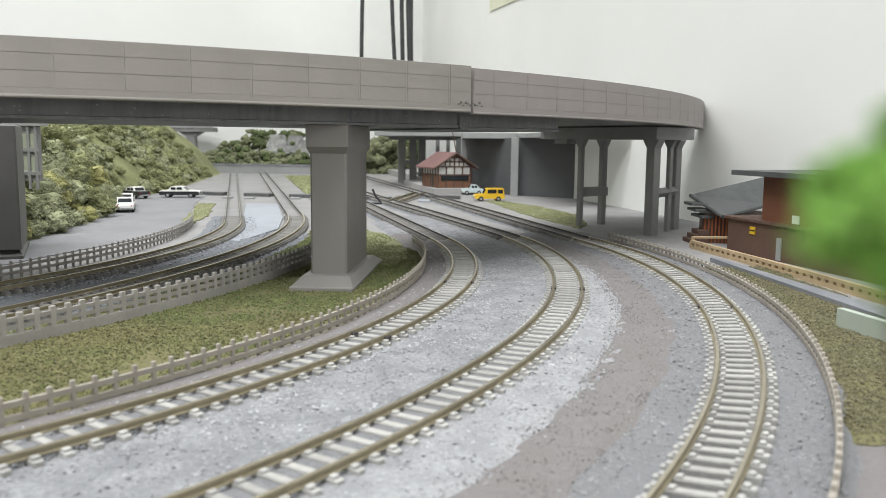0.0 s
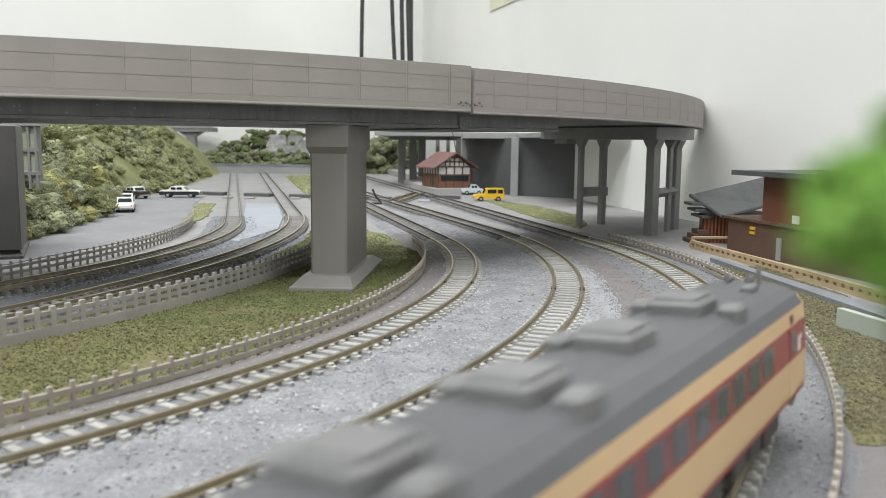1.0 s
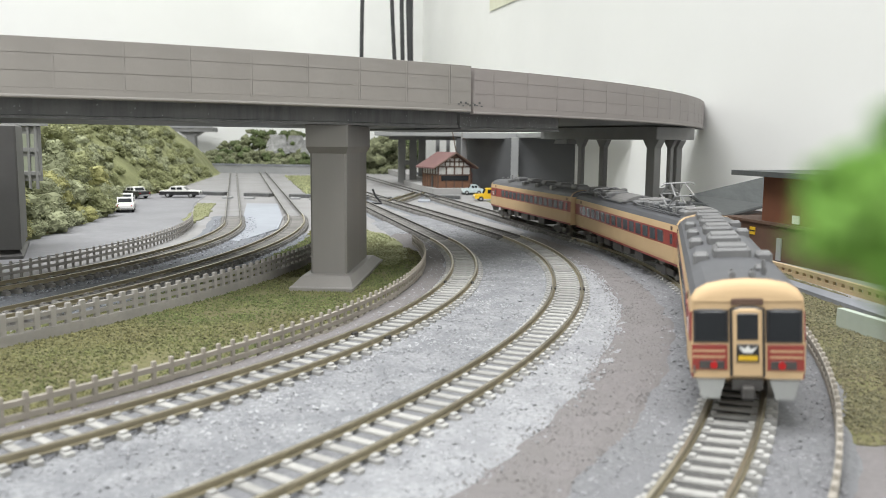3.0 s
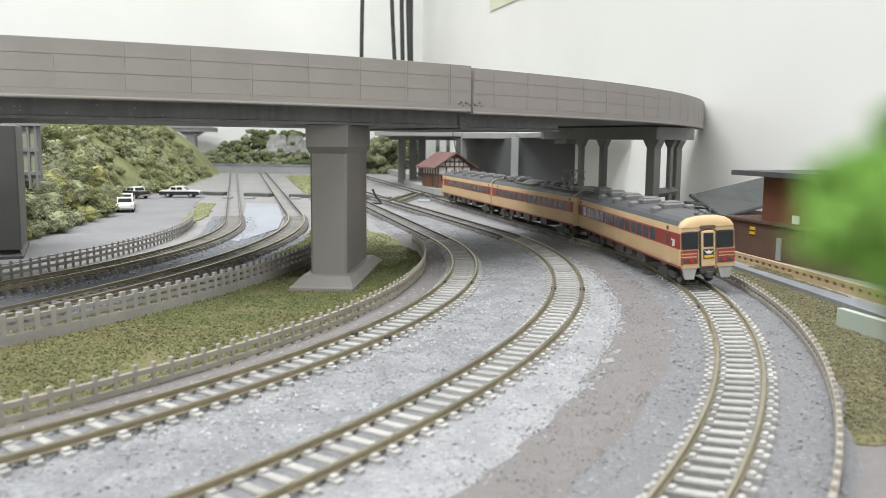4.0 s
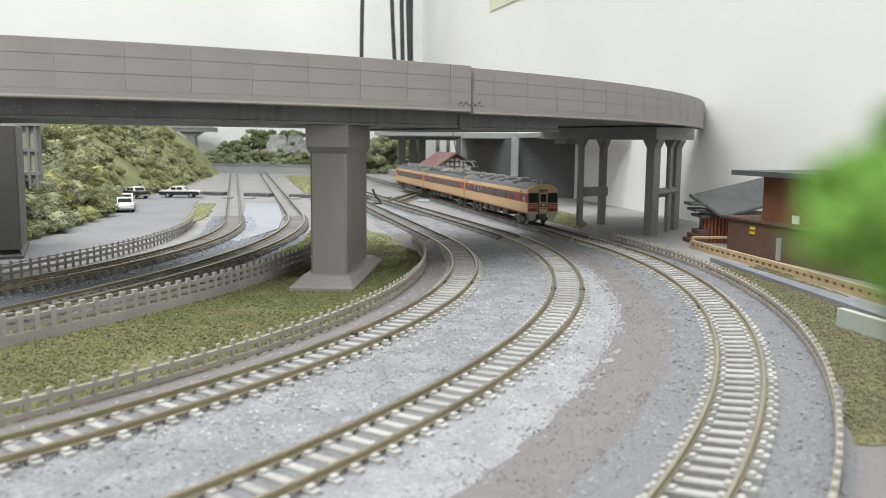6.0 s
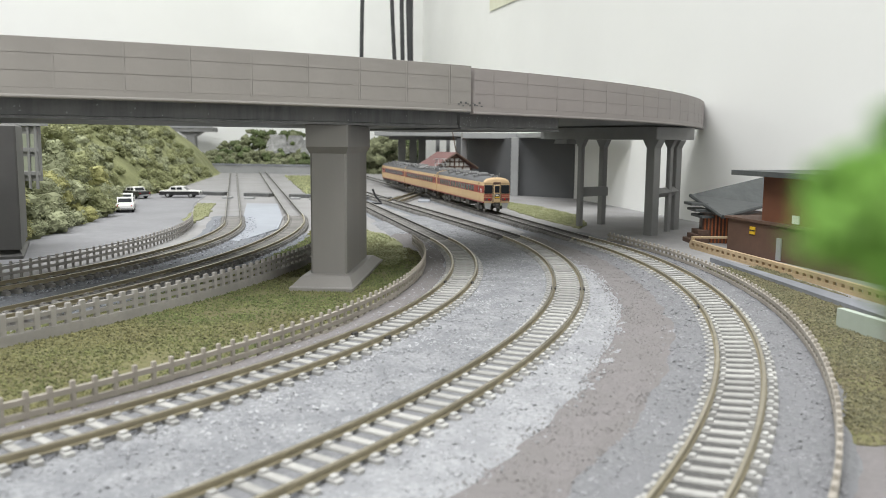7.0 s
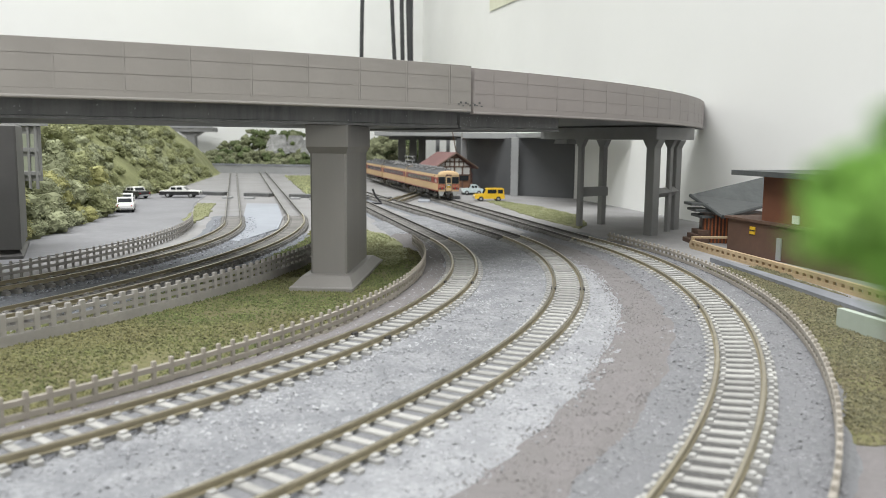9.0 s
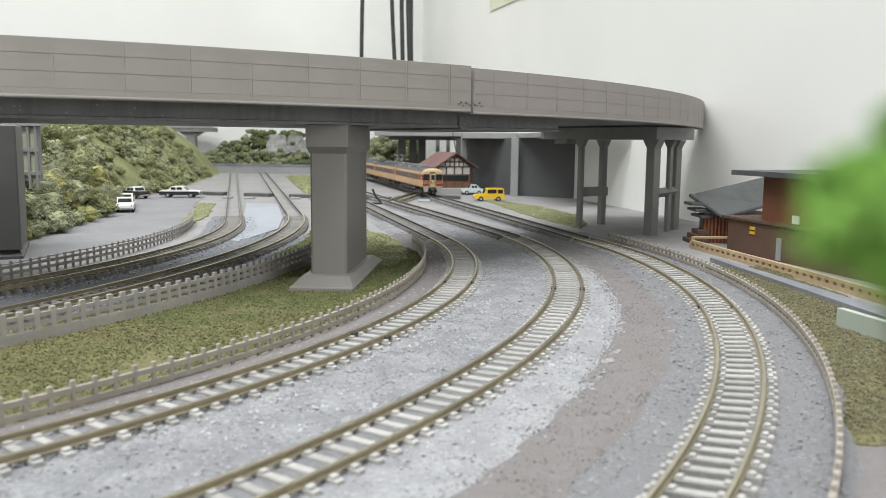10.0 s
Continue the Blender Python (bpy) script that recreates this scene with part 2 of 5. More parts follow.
class Build:
    """Collects verts and faces of one mesh."""

    def __init__(self):
        self.v, self.f = [], []

    def add(self, verts, faces):
        o = len(self.v)
        self.v.extend([tuple(q) for q in verts])
        self.f.extend([tuple(i + o for i in q) for q in faces])
        return self

    def box(self, x0, x1, y0, y1, z0, z1, c=0.0, top=None):
        """A box with chamfered upright and top edges (c), tapered to the factor top."""
        k = 1.0 if top is None else top
        cx, cy = (x0 + x1) / 2, (y0 + y1) / 2
        if c <= 0:
            ring = [(x0, y0), (x1, y0), (x1, y1), (x0, y1)]
            lv = [(z0, 1.0), (z1, k)]
        else:
            ring = [(x0 + c, y0), (x1 - c, y0), (x1, y0 + c), (x1, y1 - c), (x1 - c, y1), (x0 + c, y1), (x0, y1 - c), (x0, y0 + c)]
            w = min(x1 - x0, y1 - y0) / 2
            lv = [(z0, 1.0), (z1 - c, k), (z1, k * (1 - 0.8 * c / w))]
        n = len(ring)
        verts = [(cx + (x - cx) * s, cy + (y - cy) * s, z) for z, s in lv for x, y in ring]
        faces = [tuple(range(n))[::-1]]
        for a in range(len(lv) - 1):
            for i in range(n):
                j = (i + 1) % n
                faces.append((a * n + i, a * n + j, (a + 1) * n + j, (a + 1) * n + i))
        faces.append(tuple(range((len(lv) - 1) * n, len(lv) * n)))
        return self.add(verts, faces)

    def tube(self, pts, r, n=8, r2=None):
        """A round bar along pts."""
        pts = [Vector(q) for q in pts]
        verts, faces = [], []
        for i, q in enumerate(pts):
            d = (pts[min(i + 1, len(pts) - 1)] - pts[max(i - 1, 0)]).normalized()
            a = d.orthogonal().normalized() if abs(d.z) > 0.9 else d.cross(Vector((0, 0, 1))).normalized()
            b = d.cross(a)
            rr = r if r2 is None else r + (r2 - r) * i / (len(pts) - 1)
            for k in range(n):
                t = 2 * math.pi * k / n
                verts.append(tuple(q + rr * (a * math.cos(t) + b * math.sin(t))))
        for i in range(len(pts) - 1):
            for k in range(n):
                m = (k + 1) % n
                faces.append((i * n + k, i * n + m, (i + 1) * n + m, (i + 1) * n + k))
        faces.append(tuple(range(n)))
        faces.append(tuple(range((len(pts) - 1) * n, len(pts) * n))[::-1])
        return self.add(verts, faces)

    def disc(self, x, y, z, r, h, axis="y", n=16):
        e = {"x": (h, 0, 0), "y": (0, h, 0), "z": (0, 0, h)}[axis]
        return self.tube([(x - e[0] / 2, y - e[1] / 2, z - e[2] / 2), (x + e[0] / 2, y + e[1] / 2, z + e[2] / 2)], r, n)

    def prism(self, outline, y0, y1, axis="y"):
        """An outline of (u, z) pushed from y0 to y1 along that axis."""
        n = len(outline)
        if axis == "y":
            verts = [(u, y0, z) for u, z in outline] + [(u, y1, z) for u, z in outline]
        else:
            verts = [(y0, u, z) for u, z in outline] + [(y1, u, z) for u, z in outline]
        faces = [tuple(range(n)), tuple(range(2 * n - 1, n - 1, -1))]
        for i in range(n):
            j = (i + 1) % n
            faces.append((j, i, n + i, n + j))
        return self.add(verts, faces)

    def sweep(self, line, profile, closed=True):
        """line: (x, y, nx, ny) along a path; profile: (offset along the normal, z)."""
        m = len(profile)
        verts = [(x + nx * o, y + ny * o, z) for x, y, nx, ny in line for o, z in profile]
        faces = []
        for i in range(len(line) - 1):
            for k in range(m if closed else m - 1):
                j = (k + 1) % m
                faces.append((i * m + k, i * m + j, (i + 1) * m + j, (i + 1) * m + k))
        if closed:
            faces.append(tuple(range(m))[::-1])
            faces.append(tuple(range((len(line) - 1) * m, len(line) * m)))
        return self.add(verts, faces)

    def mesh(self, name, material, smooth=False):
        me = mesh_of(name, self.v, self.f, material, smooth)
        bm = bmesh.new()
        bm.from_mesh(me)
        bmesh.ops.recalc_face_normals(bm, faces=bm.faces)
        bm.to_mesh(me)
        bm.free()
        return me


def part(name, build, material, parent=None, label="", smooth=False):
    """Links one mesh under a thing or a part."""
    me = build if isinstance(build, bpy.types.Mesh) else build.mesh(name, material, smooth)
    ob = new(name, me)
    if parent is not None:
        ob.parent = parent
    return tagged(ob, label)


def thing(name, label, category, group="", x=0, y=0, z=0, rz=0):
    ob = new(name)
    ob.matrix_basis = pose(x * MM, y * MM, z * MM, 0, 0, rz)
    ob.empty_display_size = 0.005
    return tagged(ob, label, category, group)


def structure(name, build, material, label, category="", smooth=False, kind="structure"):
    return tagged(part(name, build, material, None, "", smooth), label, category or name.split("_")[0], "", kind)


# Track alignments: an arc round (cx, cy), turning anticlockwise, that runs out into a straight at the angle th.
T1 = (-302.0, 317.4, 310.3, 0.248)
T2 = (-318.4, 319.5, 363.1, 0.298)
T3 = (-302.3, 294.3, 385.5, 0.239)
T4 = (-453.5, 388.8, 343.6, 0.247)
T5 = (-583.9, 401.1, 504.8, 0.24)


def on(tr, s, off=0.0):
    """Point and outward normal at s along the alignment (s = 0 where the straight begins)."""
    cx, cy, r, th = tr
    a = th if s > 0 else th + s / r
    nx, ny = math.cos(a), math.sin(a)
    x, y = cx + (r + off) * nx, cy + (r + off) * ny
    if s > 0:
        x, y = x - ny * s, y + nx * s
    return x, y, nx, ny


def line_on(tr, s0, s1, step=6.0, off=0.0):
    n = max(2, int(abs(s1 - s0) / step) + 1)
    return [on(tr, s0 + (s1 - s0) * i / (n - 1), off) for i in range(n)]


def ring(cx, cy, r, a0, a1, step=6.0):
    n = max(2, int(abs(a1 - a0) * r / step) + 1)
    out = []
    for i in range(n):
        a = a0 + (a1 - a0) * i / (n - 1)
        out.append((cx + r * math.cos(a), cy + r * math.sin(a), math.cos(a), math.sin(a)))
    return out


rng = np.random.default_rng(7)
OCTA_V = np.array([(1, 0, 0), (-1, 0, 0), (0, 1, 0), (0, -1, 0), (0, 0, 1), (0, 0, -1)], float)
OCTA_F = np.array([(0, 2, 4), (2, 1, 4), (1, 3, 4), (3, 0, 4), (2, 0, 5), (1, 2, 5), (3, 1, 5), (0, 3, 5)])


def bits(points, size, squash=0.7, jitter=0.35):
    """Many small uneven stones or crumbs as one set of verts and faces (mm)."""
    p = np.asarray(points, float)
    n = len(p)
    s = np.asarray(size, float) * np.ones(n)
    v = OCTA_V[None] * (1 + jitter * rng.uniform(-1, 1, (n, 6, 1)))
    ang = rng.uniform(0, 6.283, n)
    ca, sa = np.cos(ang)[:, None], np.sin(ang)[:, None]
    x, y, z = v[..., 0], v[..., 1] * rng.uniform(0.6, 1, (n, 1)), v[..., 2] * squash
    t = rng.uniform(-0.5, 0.5, (n, 1))
    z, x = z + t * x, x
    v = np.stack([x * ca - y * sa, x * sa + y * ca, z], 2) * s[:, None, None] + p[:, None]
    f = OCTA_F[None] + 6 * np.arange(n)[:, None, None]
    return v.reshape(-1, 3), f.reshape(-1, 3)


def bits_mesh(name, points, size, material, squash=0.7, jitter=0.35):
    v, f = bits(points, size, squash, jitter)
    me = bpy.data.meshes.new(name)
    me.vertices.add(len(v))
    me.vertices.foreach_set("co", (v * MM).ravel())
    me.loops.add(len(f) * 3)
    me.loops.foreach_set("vertex_index", f.ravel())
    me.polygons.add(len(f))
    me.polygons.foreach_set("loop_start", np.arange(0, len(f) * 3, 3))
    me.materials.append(material)
    me.update()
    me.validate()
    me.shade_flat()
    return me


def stuff(name, me, label, category):
    return tagged(new(name, me), label, category, "", "stuff")


def hump(x, y, scale, seed=0.0):
    return noise.noise(Vector((x / scale, y / scale, seed)))

# ---- the room ----
WALL_A = Vector((162.0, 533.0))            # a point at the foot of the long wall beside the layout
WALL_D = Vector((-0.2, 0.98)).normalized()  # its run, away from the camera
CORNER = WALL_A + WALL_D * 1010.0
BACK_D = Vector((-WALL_D.y, WALL_D.x))
Z0, ZC = -60.0, 1400.0


def slab(p0, p1, thick, z0, z1):
    """An upright slab from p0 to p1, its thickness to the right of that run."""
    d = (p1 - p0).normalized()
    n = Vector((d.y, -d.x)) * thick
    b = Build()
    ring4 = [p0, p1, p1 + n, p0 + n]
    b.add([(q.x, q.y, z0) for q in ring4] + [(q.x, q.y, z1) for q in ring4],
          [(0, 1, 2, 3), (4, 5, 6, 7), (0, 1, 5, 4), (1, 2, 6, 5), (2, 3, 7, 6), (3, 0, 4, 7)])
    return b


NEAR = WALL_A - WALL_D * 1700.0
LEFT = CORNER + BACK_D * 2300.0
LEFTN = NEAR + BACK_D * 2300.0
structure("wall_east", slab(NEAR - WALL_D * 90, CORNER + WALL_D * 90, 80, Z0, ZC), M_WALL, "matt white painted wall beside the layout", "wall")
structure("wall_north", slab(CORNER, LEFT, 80, Z0, ZC), M_WALL, "matt white painted wall behind the layout", "wall")
structure("wall_west", slab(LEFT + WALL_D * 90, LEFTN - WALL_D * 90, 80, Z0, ZC), M_WALL, "matt white painted wall of the room", "wall")
structure("wall_south", slab(LEFTN, NEAR, 80, Z0, ZC), M_WALL, "matt white painted wall behind the camera", "wall")


def flat(points, z0, z1):
    n = len(points)
    b = Build()
    b.add([(x, y, z0) for x, y in points] + [(x, y, z1) for x, y in points],
          [tuple(range(n)), tuple(range(n, 2 * n))] + [(i, (i + 1) % n, n + (i + 1) % n, n + i) for i in range(n)])
    return b


room = [tuple(NEAR), tuple(CORNER), tuple(LEFT), tuple(LEFTN)]
structure("ceiling", flat(room, ZC, ZC + 40), M_CEIL, "white painted ceiling of the room", "ceiling")
structure("ground", flat(room, -40.0, -3.5), M_BOARD, "grey painted baseboard of the model railway layout", "ground")


# ---- ground surfaces ----
def strip(name, line, o0, o1, z, material, label, across=8, rough=0.25, cat="ground"):
    """A loose surface laid along a line between two offsets, with an uneven top and edges that run down into the board."""
    b = Build()
    verts, m = [], across + 3
    for x, y, nx, ny in line:
        w0 = o0 + 1.6 * hump(x, y, 9, 3.1) + 2.0 * hump(x, y, 31, 6.0)
        w1 = o1 + 1.6 * hump(x, y, 9, 8.3) + 2.0 * hump(x, y, 31, 2.0)
        offs = [w0 - 3.0] + [w0 + (w1 - w0) * i / across for i in range(across + 1)] + [w1 + 3.0]
        for i, o in enumerate(offs):
            px, py = x + nx * o, y + ny * o
            zz = -3.6 if i in (0, m - 1) else z + rough * hump(px, py, 5, 1.0) + rough * 0.6 * hump(px, py, 1.7, 5.0)
            verts.append((px, py, zz))
    faces = []
    for i in range(len(line) - 1):
        for k in range(m - 1):
            faces.append((i * m + k, i * m + k + 1, (i + 1) * m + k + 1, (i + 1) * m + k))
    b.add(verts, faces)
    return structure(name, b, material, label, cat, True)


C3 = (-295.4, 292.4)
strip("ballast_bed", line_on(T1, -330, 110, 4), -13.5, 12, -2.25, M_BALLAST, "pale blue-grey fine ballast round the inner track", 10)
strip("ballast_bed", line_on(T2, -360, 120, 4), -36, 13, -2.25, M_BALLAST, "pale blue-grey fine ballast round the middle track", 18)
strip("ballast_bed", line_on(T3, -420, 20, 4), -46, -26, -2.1, M_PALEB, "pale ballast shoulder beside the brown path", 8)
strip("ballast_bed", line_on(T1, -330, 40, 4), -14.5, -7.2, -2.1, M_BROWNB, "dusty brown-grey ballast beside the inner fence", 6)
strip("brown_path", line_on(T3, -420, 45, 4), -28, -15.5, -2.05, M_BROWNB, "brown-grey sand path between the curved tracks", 6)
strip("ballast_bed", line_on(T3, -420, 60, 4), -17, 17, -2.25, M_BALLAST2, "blue-grey ballast round the outer track", 14)
strip("bare_ground", line_on(T3, -420, -225, 5), 16, 70, -3.2, M_BROWNB, "bare brown-grey ground outside the outer fence", 8)
strip("ballast_bed", line_on(T4, -260, 60, 4), -12, 14, -2.8, M_DARKB, "dark grey ballast of the far inner curve", 8)
strip("ballast_bed", line_on(T5, -300, -90, 4), -14, 9, -2.8, M_DARKB, "dark grey ballast beside the concrete fence", 8)
for far in (T1, T2, T3):
    strip("ballast_bed", line_on(far, 5, 380, 5), -7.5, 7.5, -3.15, M_DARKB, "dark thin ballast under the straight track", 5, 0.15)
structure("pale_apron", flat([(-98, 395), (-91, 455), (-101, 520), (-128, 640), (-152, 640), (-128, 530), (-118, 455), (-110, 405)], -3.5, -2.7), M_PALE,
          "pale blue-grey painted strip between two tracks", "pavement")
structure("road", flat([(-640, 300), (-172, 300), (-150, 400), (-148, 470), (-160, 520), (-192, 640), (-215, 760), (-640, 760)], -3.5, -3.1), M_ROAD,
          "light grey road beside the wooded hill", "road")


def scatter_on(line, o0, o1, n, z, spread=0.4):
    """Random points over a strip along a line."""
    k = rng.uniform(0, len(line) - 1.001, n)
    i = k.astype(int)
    f = (k - i)[:, None]
    a = np.array(line)
    q = a[i] * (1 - f) + a[i + 1] * f
    o = rng.uniform(o0, o1, n)[:, None]
    xy = q[:, :2] + q[:, 2:4] * o
    return np.c_[xy, z + rng.uniform(-spread, spread, n)]


pts = np.concatenate([
    scatter_on(line_on(T1, -330, 60), -13, 12, 12000, -2.3, 0.22),
    scatter_on(line_on(T2, -360, 60), -37, 14, 30000, -2.3, 0.22),
    scatter_on(line_on(T3, -420, -20), -47, -26, 12000, -2.2, 0.25),
    ])
pts2 = scatter_on(line_on(T3, -420, 40), -17, 17.5, 24000, -2.3, 0.22)
stuff("ballast_stones", bits_mesh("ballast_stones", pts2, 0.16 + 0.42 * rng.uniform(0, 1, len(pts2)) ** 2.2, M_STONE2, 0.45), "darker blue-grey ballast grains round the outer track", "ballast")
stuff("ballast_stones", bits_mesh("ballast_stones", pts, 0.16 + 0.42 * rng.uniform(0, 1, len(pts)) ** 2.2, M_STONE, 0.45), "pale grey ballast grains between the sleepers", "ballast")
pts = scatter_on(line_on(T3, -420, 40), -30, -15.5, 10000, -2.1, 0.12)
stuff("sand_grains", bits_mesh("sand_grains", pts, rng.uniform(0.12, 0.30, len(pts)), M_BROWNS), "brown-grey sand grains on the path", "sand")
pts = np.concatenate([scatter_on(line_on(T4, -260, 40), -11, 13, 6000, -2.9, 0.25), scatter_on(line_on(T5, -300, -90), -14, 9, 7000, -2.9, 0.25)])
stuff("dark_ballast_stones", bits_mesh("dark_ballast_stones", pts, rng.uniform(0.2, 0.6, len(pts)), M_DARKS), "dark grey ballast grains", "ballast")


def in_poly(p, poly):
    x, y = p[:, 0], p[:, 1]
    inside = np.zeros(len(p), bool)
    j = len(poly) - 1
    for i in range(len(poly)):
        (xi, yi), (xj, yj) = poly[i], poly[j]
        hit = ((yi > y) != (yj > y)) & (x < (xj - xi) * (y - yi) / (yj - yi + 1e-9) + xi)
        inside ^= hit
        j = i
    return inside


def turf(name, poly, z, n, m_ground, m_tuft, label, size=(0.18, 0.44)):
    """A patch of scenic turf: an uneven sheet and many crumbs of foam on it."""
    rag = []
    for k, (ax, ay) in enumerate(poly):
        bx, by = poly[(k + 1) % len(poly)]
        m = max(1, int(math.hypot(bx - ax, by - ay) / 3.5))
        for i in range(m):
            qx, qy = ax + (bx - ax) * i / m, ay + (by - ay) * i / m
            rag.append((qx + 2.2 * hump(qx, qy, 8, 1.7) + 0.8 * hump(qx, qy, 2.6, 4.4), qy + 2.2 * hump(qx, qy, 8, 5.2) + 0.8 * hump(qx, qy, 2.6, 7.7)))
    poly = rag
    xs, ys = [q[0] for q in poly], [q[1] for q in poly]
    structure(name, flat(poly, -3.5, z), m_ground, label, "grass")
    p = np.c_[rng.uniform(min(xs), max(xs), n * 3), rng.uniform(min(ys), max(ys), n * 3)]
    p = p[in_poly(p, poly)][:n]
    keep = np.array([hump(a, b, 14, 2.0) > -0.35 + 0.3 * rng.uniform(-1, 1) for a, b in p]) if len(p) else []
    p = p[keep]
    p = np.c_[p, z + rng.uniform(-0.2, 0.35, len(p))]
    stuff("grass_tufts", bits_mesh("grass_tufts", p, rng.uniform(*size, len(p)), m_tuft, 0.7, 0.5), label, "grass")


g_in = [on(T5, s, 10)[:2] for s in range(-360, -30, 15)]
g_out = [on(T1, s, -16)[:2] for s in range(-20, -335, -15)]
turf("grass_verge", g_in + g_out, -3.0, 62000, M_GRASS, M_TUFT, "olive green and brown turf round the viaduct pier")
turf("grass_verge", [(-42, 455), (-30, 430), (-20, 395), (-15, 350), (-18, 322), (-60, 318), (-60, 440)], -2.75, 7000, M_PALEG, M_PALET, "pale yellow-green turf beside the fence")
turf("grass_verge", [(36, 705), (52, 690), (75, 640), (90, 575), (88, 510), (79, 476), (58, 560)], -2.9, 8000, M_PALEG, M_PALET, "pale yellow-green turf strip beside the outer track")
turf("grass_verge", [(-146, 470), (-153, 540), (-176, 640), (-190, 640), (-170, 560), (-158, 500)], -2.9, 1500, M_PALEG, M_PALET, "pale turf corner beside the road")
turf("grass_verge", [(-120, 740), (-105, 745), (-165, 1180), (-225, 1180)], -2.9, 2500, M_PALEG, M_PALET, "pale yellow-green turf between far tracks", (0.8, 1.6))
d_in = [on(T3, s, 17.5)[:2] for s in range(-254, -60, 12)]
turf("grass_verge", d_in + [(128, 330), (130, 280), (130, 200), (112, 150), (86, 128)], -3.0, 30000, M_GRASS, M_OUTT, "olive and brown turf outside the outer fence")


# ---- tracks ----
CANT = 3.6


def cant_at(tr, s):
    """Superelevation of the outer curve in degrees, easing out before the straight."""
    if tr is not T3:
        return 0.0
    f = min(1.0, max(0.0, (s + 60.0) / 120.0))
    return CANT * (1 - f * f * (3 - 2 * f))


def track(tr, s0, s1, label, sleeper_mat, pitch=4.0, plain_from=None, dark_from=1e9, first=None, joints=(), bed_mat=None, rail_dark=None):
    """Rails with foot, web and worn head; each sleeper with its rail seats is a part of its own."""
    ob = thing("railway_track", label, "railway track", "tracks of the layout")
    cut = min(max(dark_from if rail_dark is None else rail_dark, s0), s1)
    prof = [(-0.55, -1.32), (0.55, -1.32), (0.55, -1.15), (0.17, -1.0), (0.17, -0.5), (0.33, -0.42), (0.33, -0.03), (-0.33, -0.03), (-0.33, -0.42), (-0.17, -0.5), (-0.17, -1.0), (-0.55, -1.15)]
    head = [(-0.32, -0.03), (0.32, -0.03), (0.27, 0.03), (-0.27, 0.03)]

    def swept(a, c, side, pf):
        n = max(2, int((c - a) / 4.0) + 1)
        b = Build().sweep(line_on(tr, a, c, 4.0), [(side * 4.5 + o, z) for o, z in pf])
        m = len(pf)
        b.v = [(x, y, z + side * 4.5 * math.sin(radians(cant_at(tr, a + (c - a) * (i // m) / (n - 1))))) for i, (x, y, z) in enumerate(b.v)]
        return b

    # past the cut the rail colours have the viaduct's shade mixed in
    for a, c, m_side, m_top, lb in ((s0, cut, M_RAIL, M_RAILTOP, "tan-brown rail"), (cut, s1, M_RAILD, M_RAILTOPD, "weathered rail darkened for viaduct shade")):
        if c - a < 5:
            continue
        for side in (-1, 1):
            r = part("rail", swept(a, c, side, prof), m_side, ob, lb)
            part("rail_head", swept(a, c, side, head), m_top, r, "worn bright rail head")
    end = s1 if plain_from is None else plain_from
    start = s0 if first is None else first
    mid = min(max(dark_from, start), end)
    # bed strip between the rails: grit colour darkened for shade in the gaps
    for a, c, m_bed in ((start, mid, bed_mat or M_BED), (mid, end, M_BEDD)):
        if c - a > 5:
            part("track_bed", Build().sweep(line_on(tr, a, c, 5.0), [(-3.7, -3.6), (3.7, -3.6), (3.5, -1.8), (-3.5, -1.8)]), m_bed, ob, "dark grit with gap shade painted in, between the sleepers")
    for sj in joints:
        x, y, nx, ny = on(tr, sj)
        for side in (-1, 1):
            jn = part("rail_joiner", Build().box(side * 4.5 - 0.8, side * 4.5 + 0.8, -1.2, 1.2, -1.4, -0.55, 0.1), M_GEAR, ob, "black rail joiner")
            jn.matrix_basis = pose(x * MM, y * MM, 0, 0, 0, math.degrees(math.atan2(ny, nx)))
    b = Build().box(-7.0, 7.0, -0.82, 0.82, -3.9, -1.3, 0.22)
    for side in (-1, 1):
        b.box(side * 4.5 - 1.75, side * 4.5 - 0.7, -0.7, 0.7, -1.32, -0.88, 0.15)
        b.box(side * 4.5 + 0.7, side * 4.5 + 1.75, -0.7, 0.7, -1.32, -0.88, 0.15)
    me = b.mesh("sleeper", sleeper_mat)
    me_dark = b.mesh("sleeper", M_SLEEPD)
    s = start + 2
    while s < end:
        x, y, nx, ny = on(tr, s)
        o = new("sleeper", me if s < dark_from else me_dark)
        o.parent = ob
        o.matrix_basis = pose(x * MM, y * MM, rng.uniform(-0.06, 0.06) * MM, 0, 0, math.degrees(math.atan2(ny, nx)) + rng.uniform(-1.5, 1.5)) @ pose(0, 0, 0, 0, -cant_at(tr, s), 0)
        s += pitch
    return ob

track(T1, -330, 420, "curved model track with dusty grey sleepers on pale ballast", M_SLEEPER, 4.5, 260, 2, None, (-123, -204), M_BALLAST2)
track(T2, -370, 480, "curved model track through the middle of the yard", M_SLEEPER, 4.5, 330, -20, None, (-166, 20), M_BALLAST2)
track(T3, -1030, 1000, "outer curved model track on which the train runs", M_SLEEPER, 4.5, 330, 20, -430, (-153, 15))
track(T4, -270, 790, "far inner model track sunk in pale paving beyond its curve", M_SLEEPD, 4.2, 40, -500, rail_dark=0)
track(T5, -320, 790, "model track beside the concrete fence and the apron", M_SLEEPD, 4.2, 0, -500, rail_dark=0)


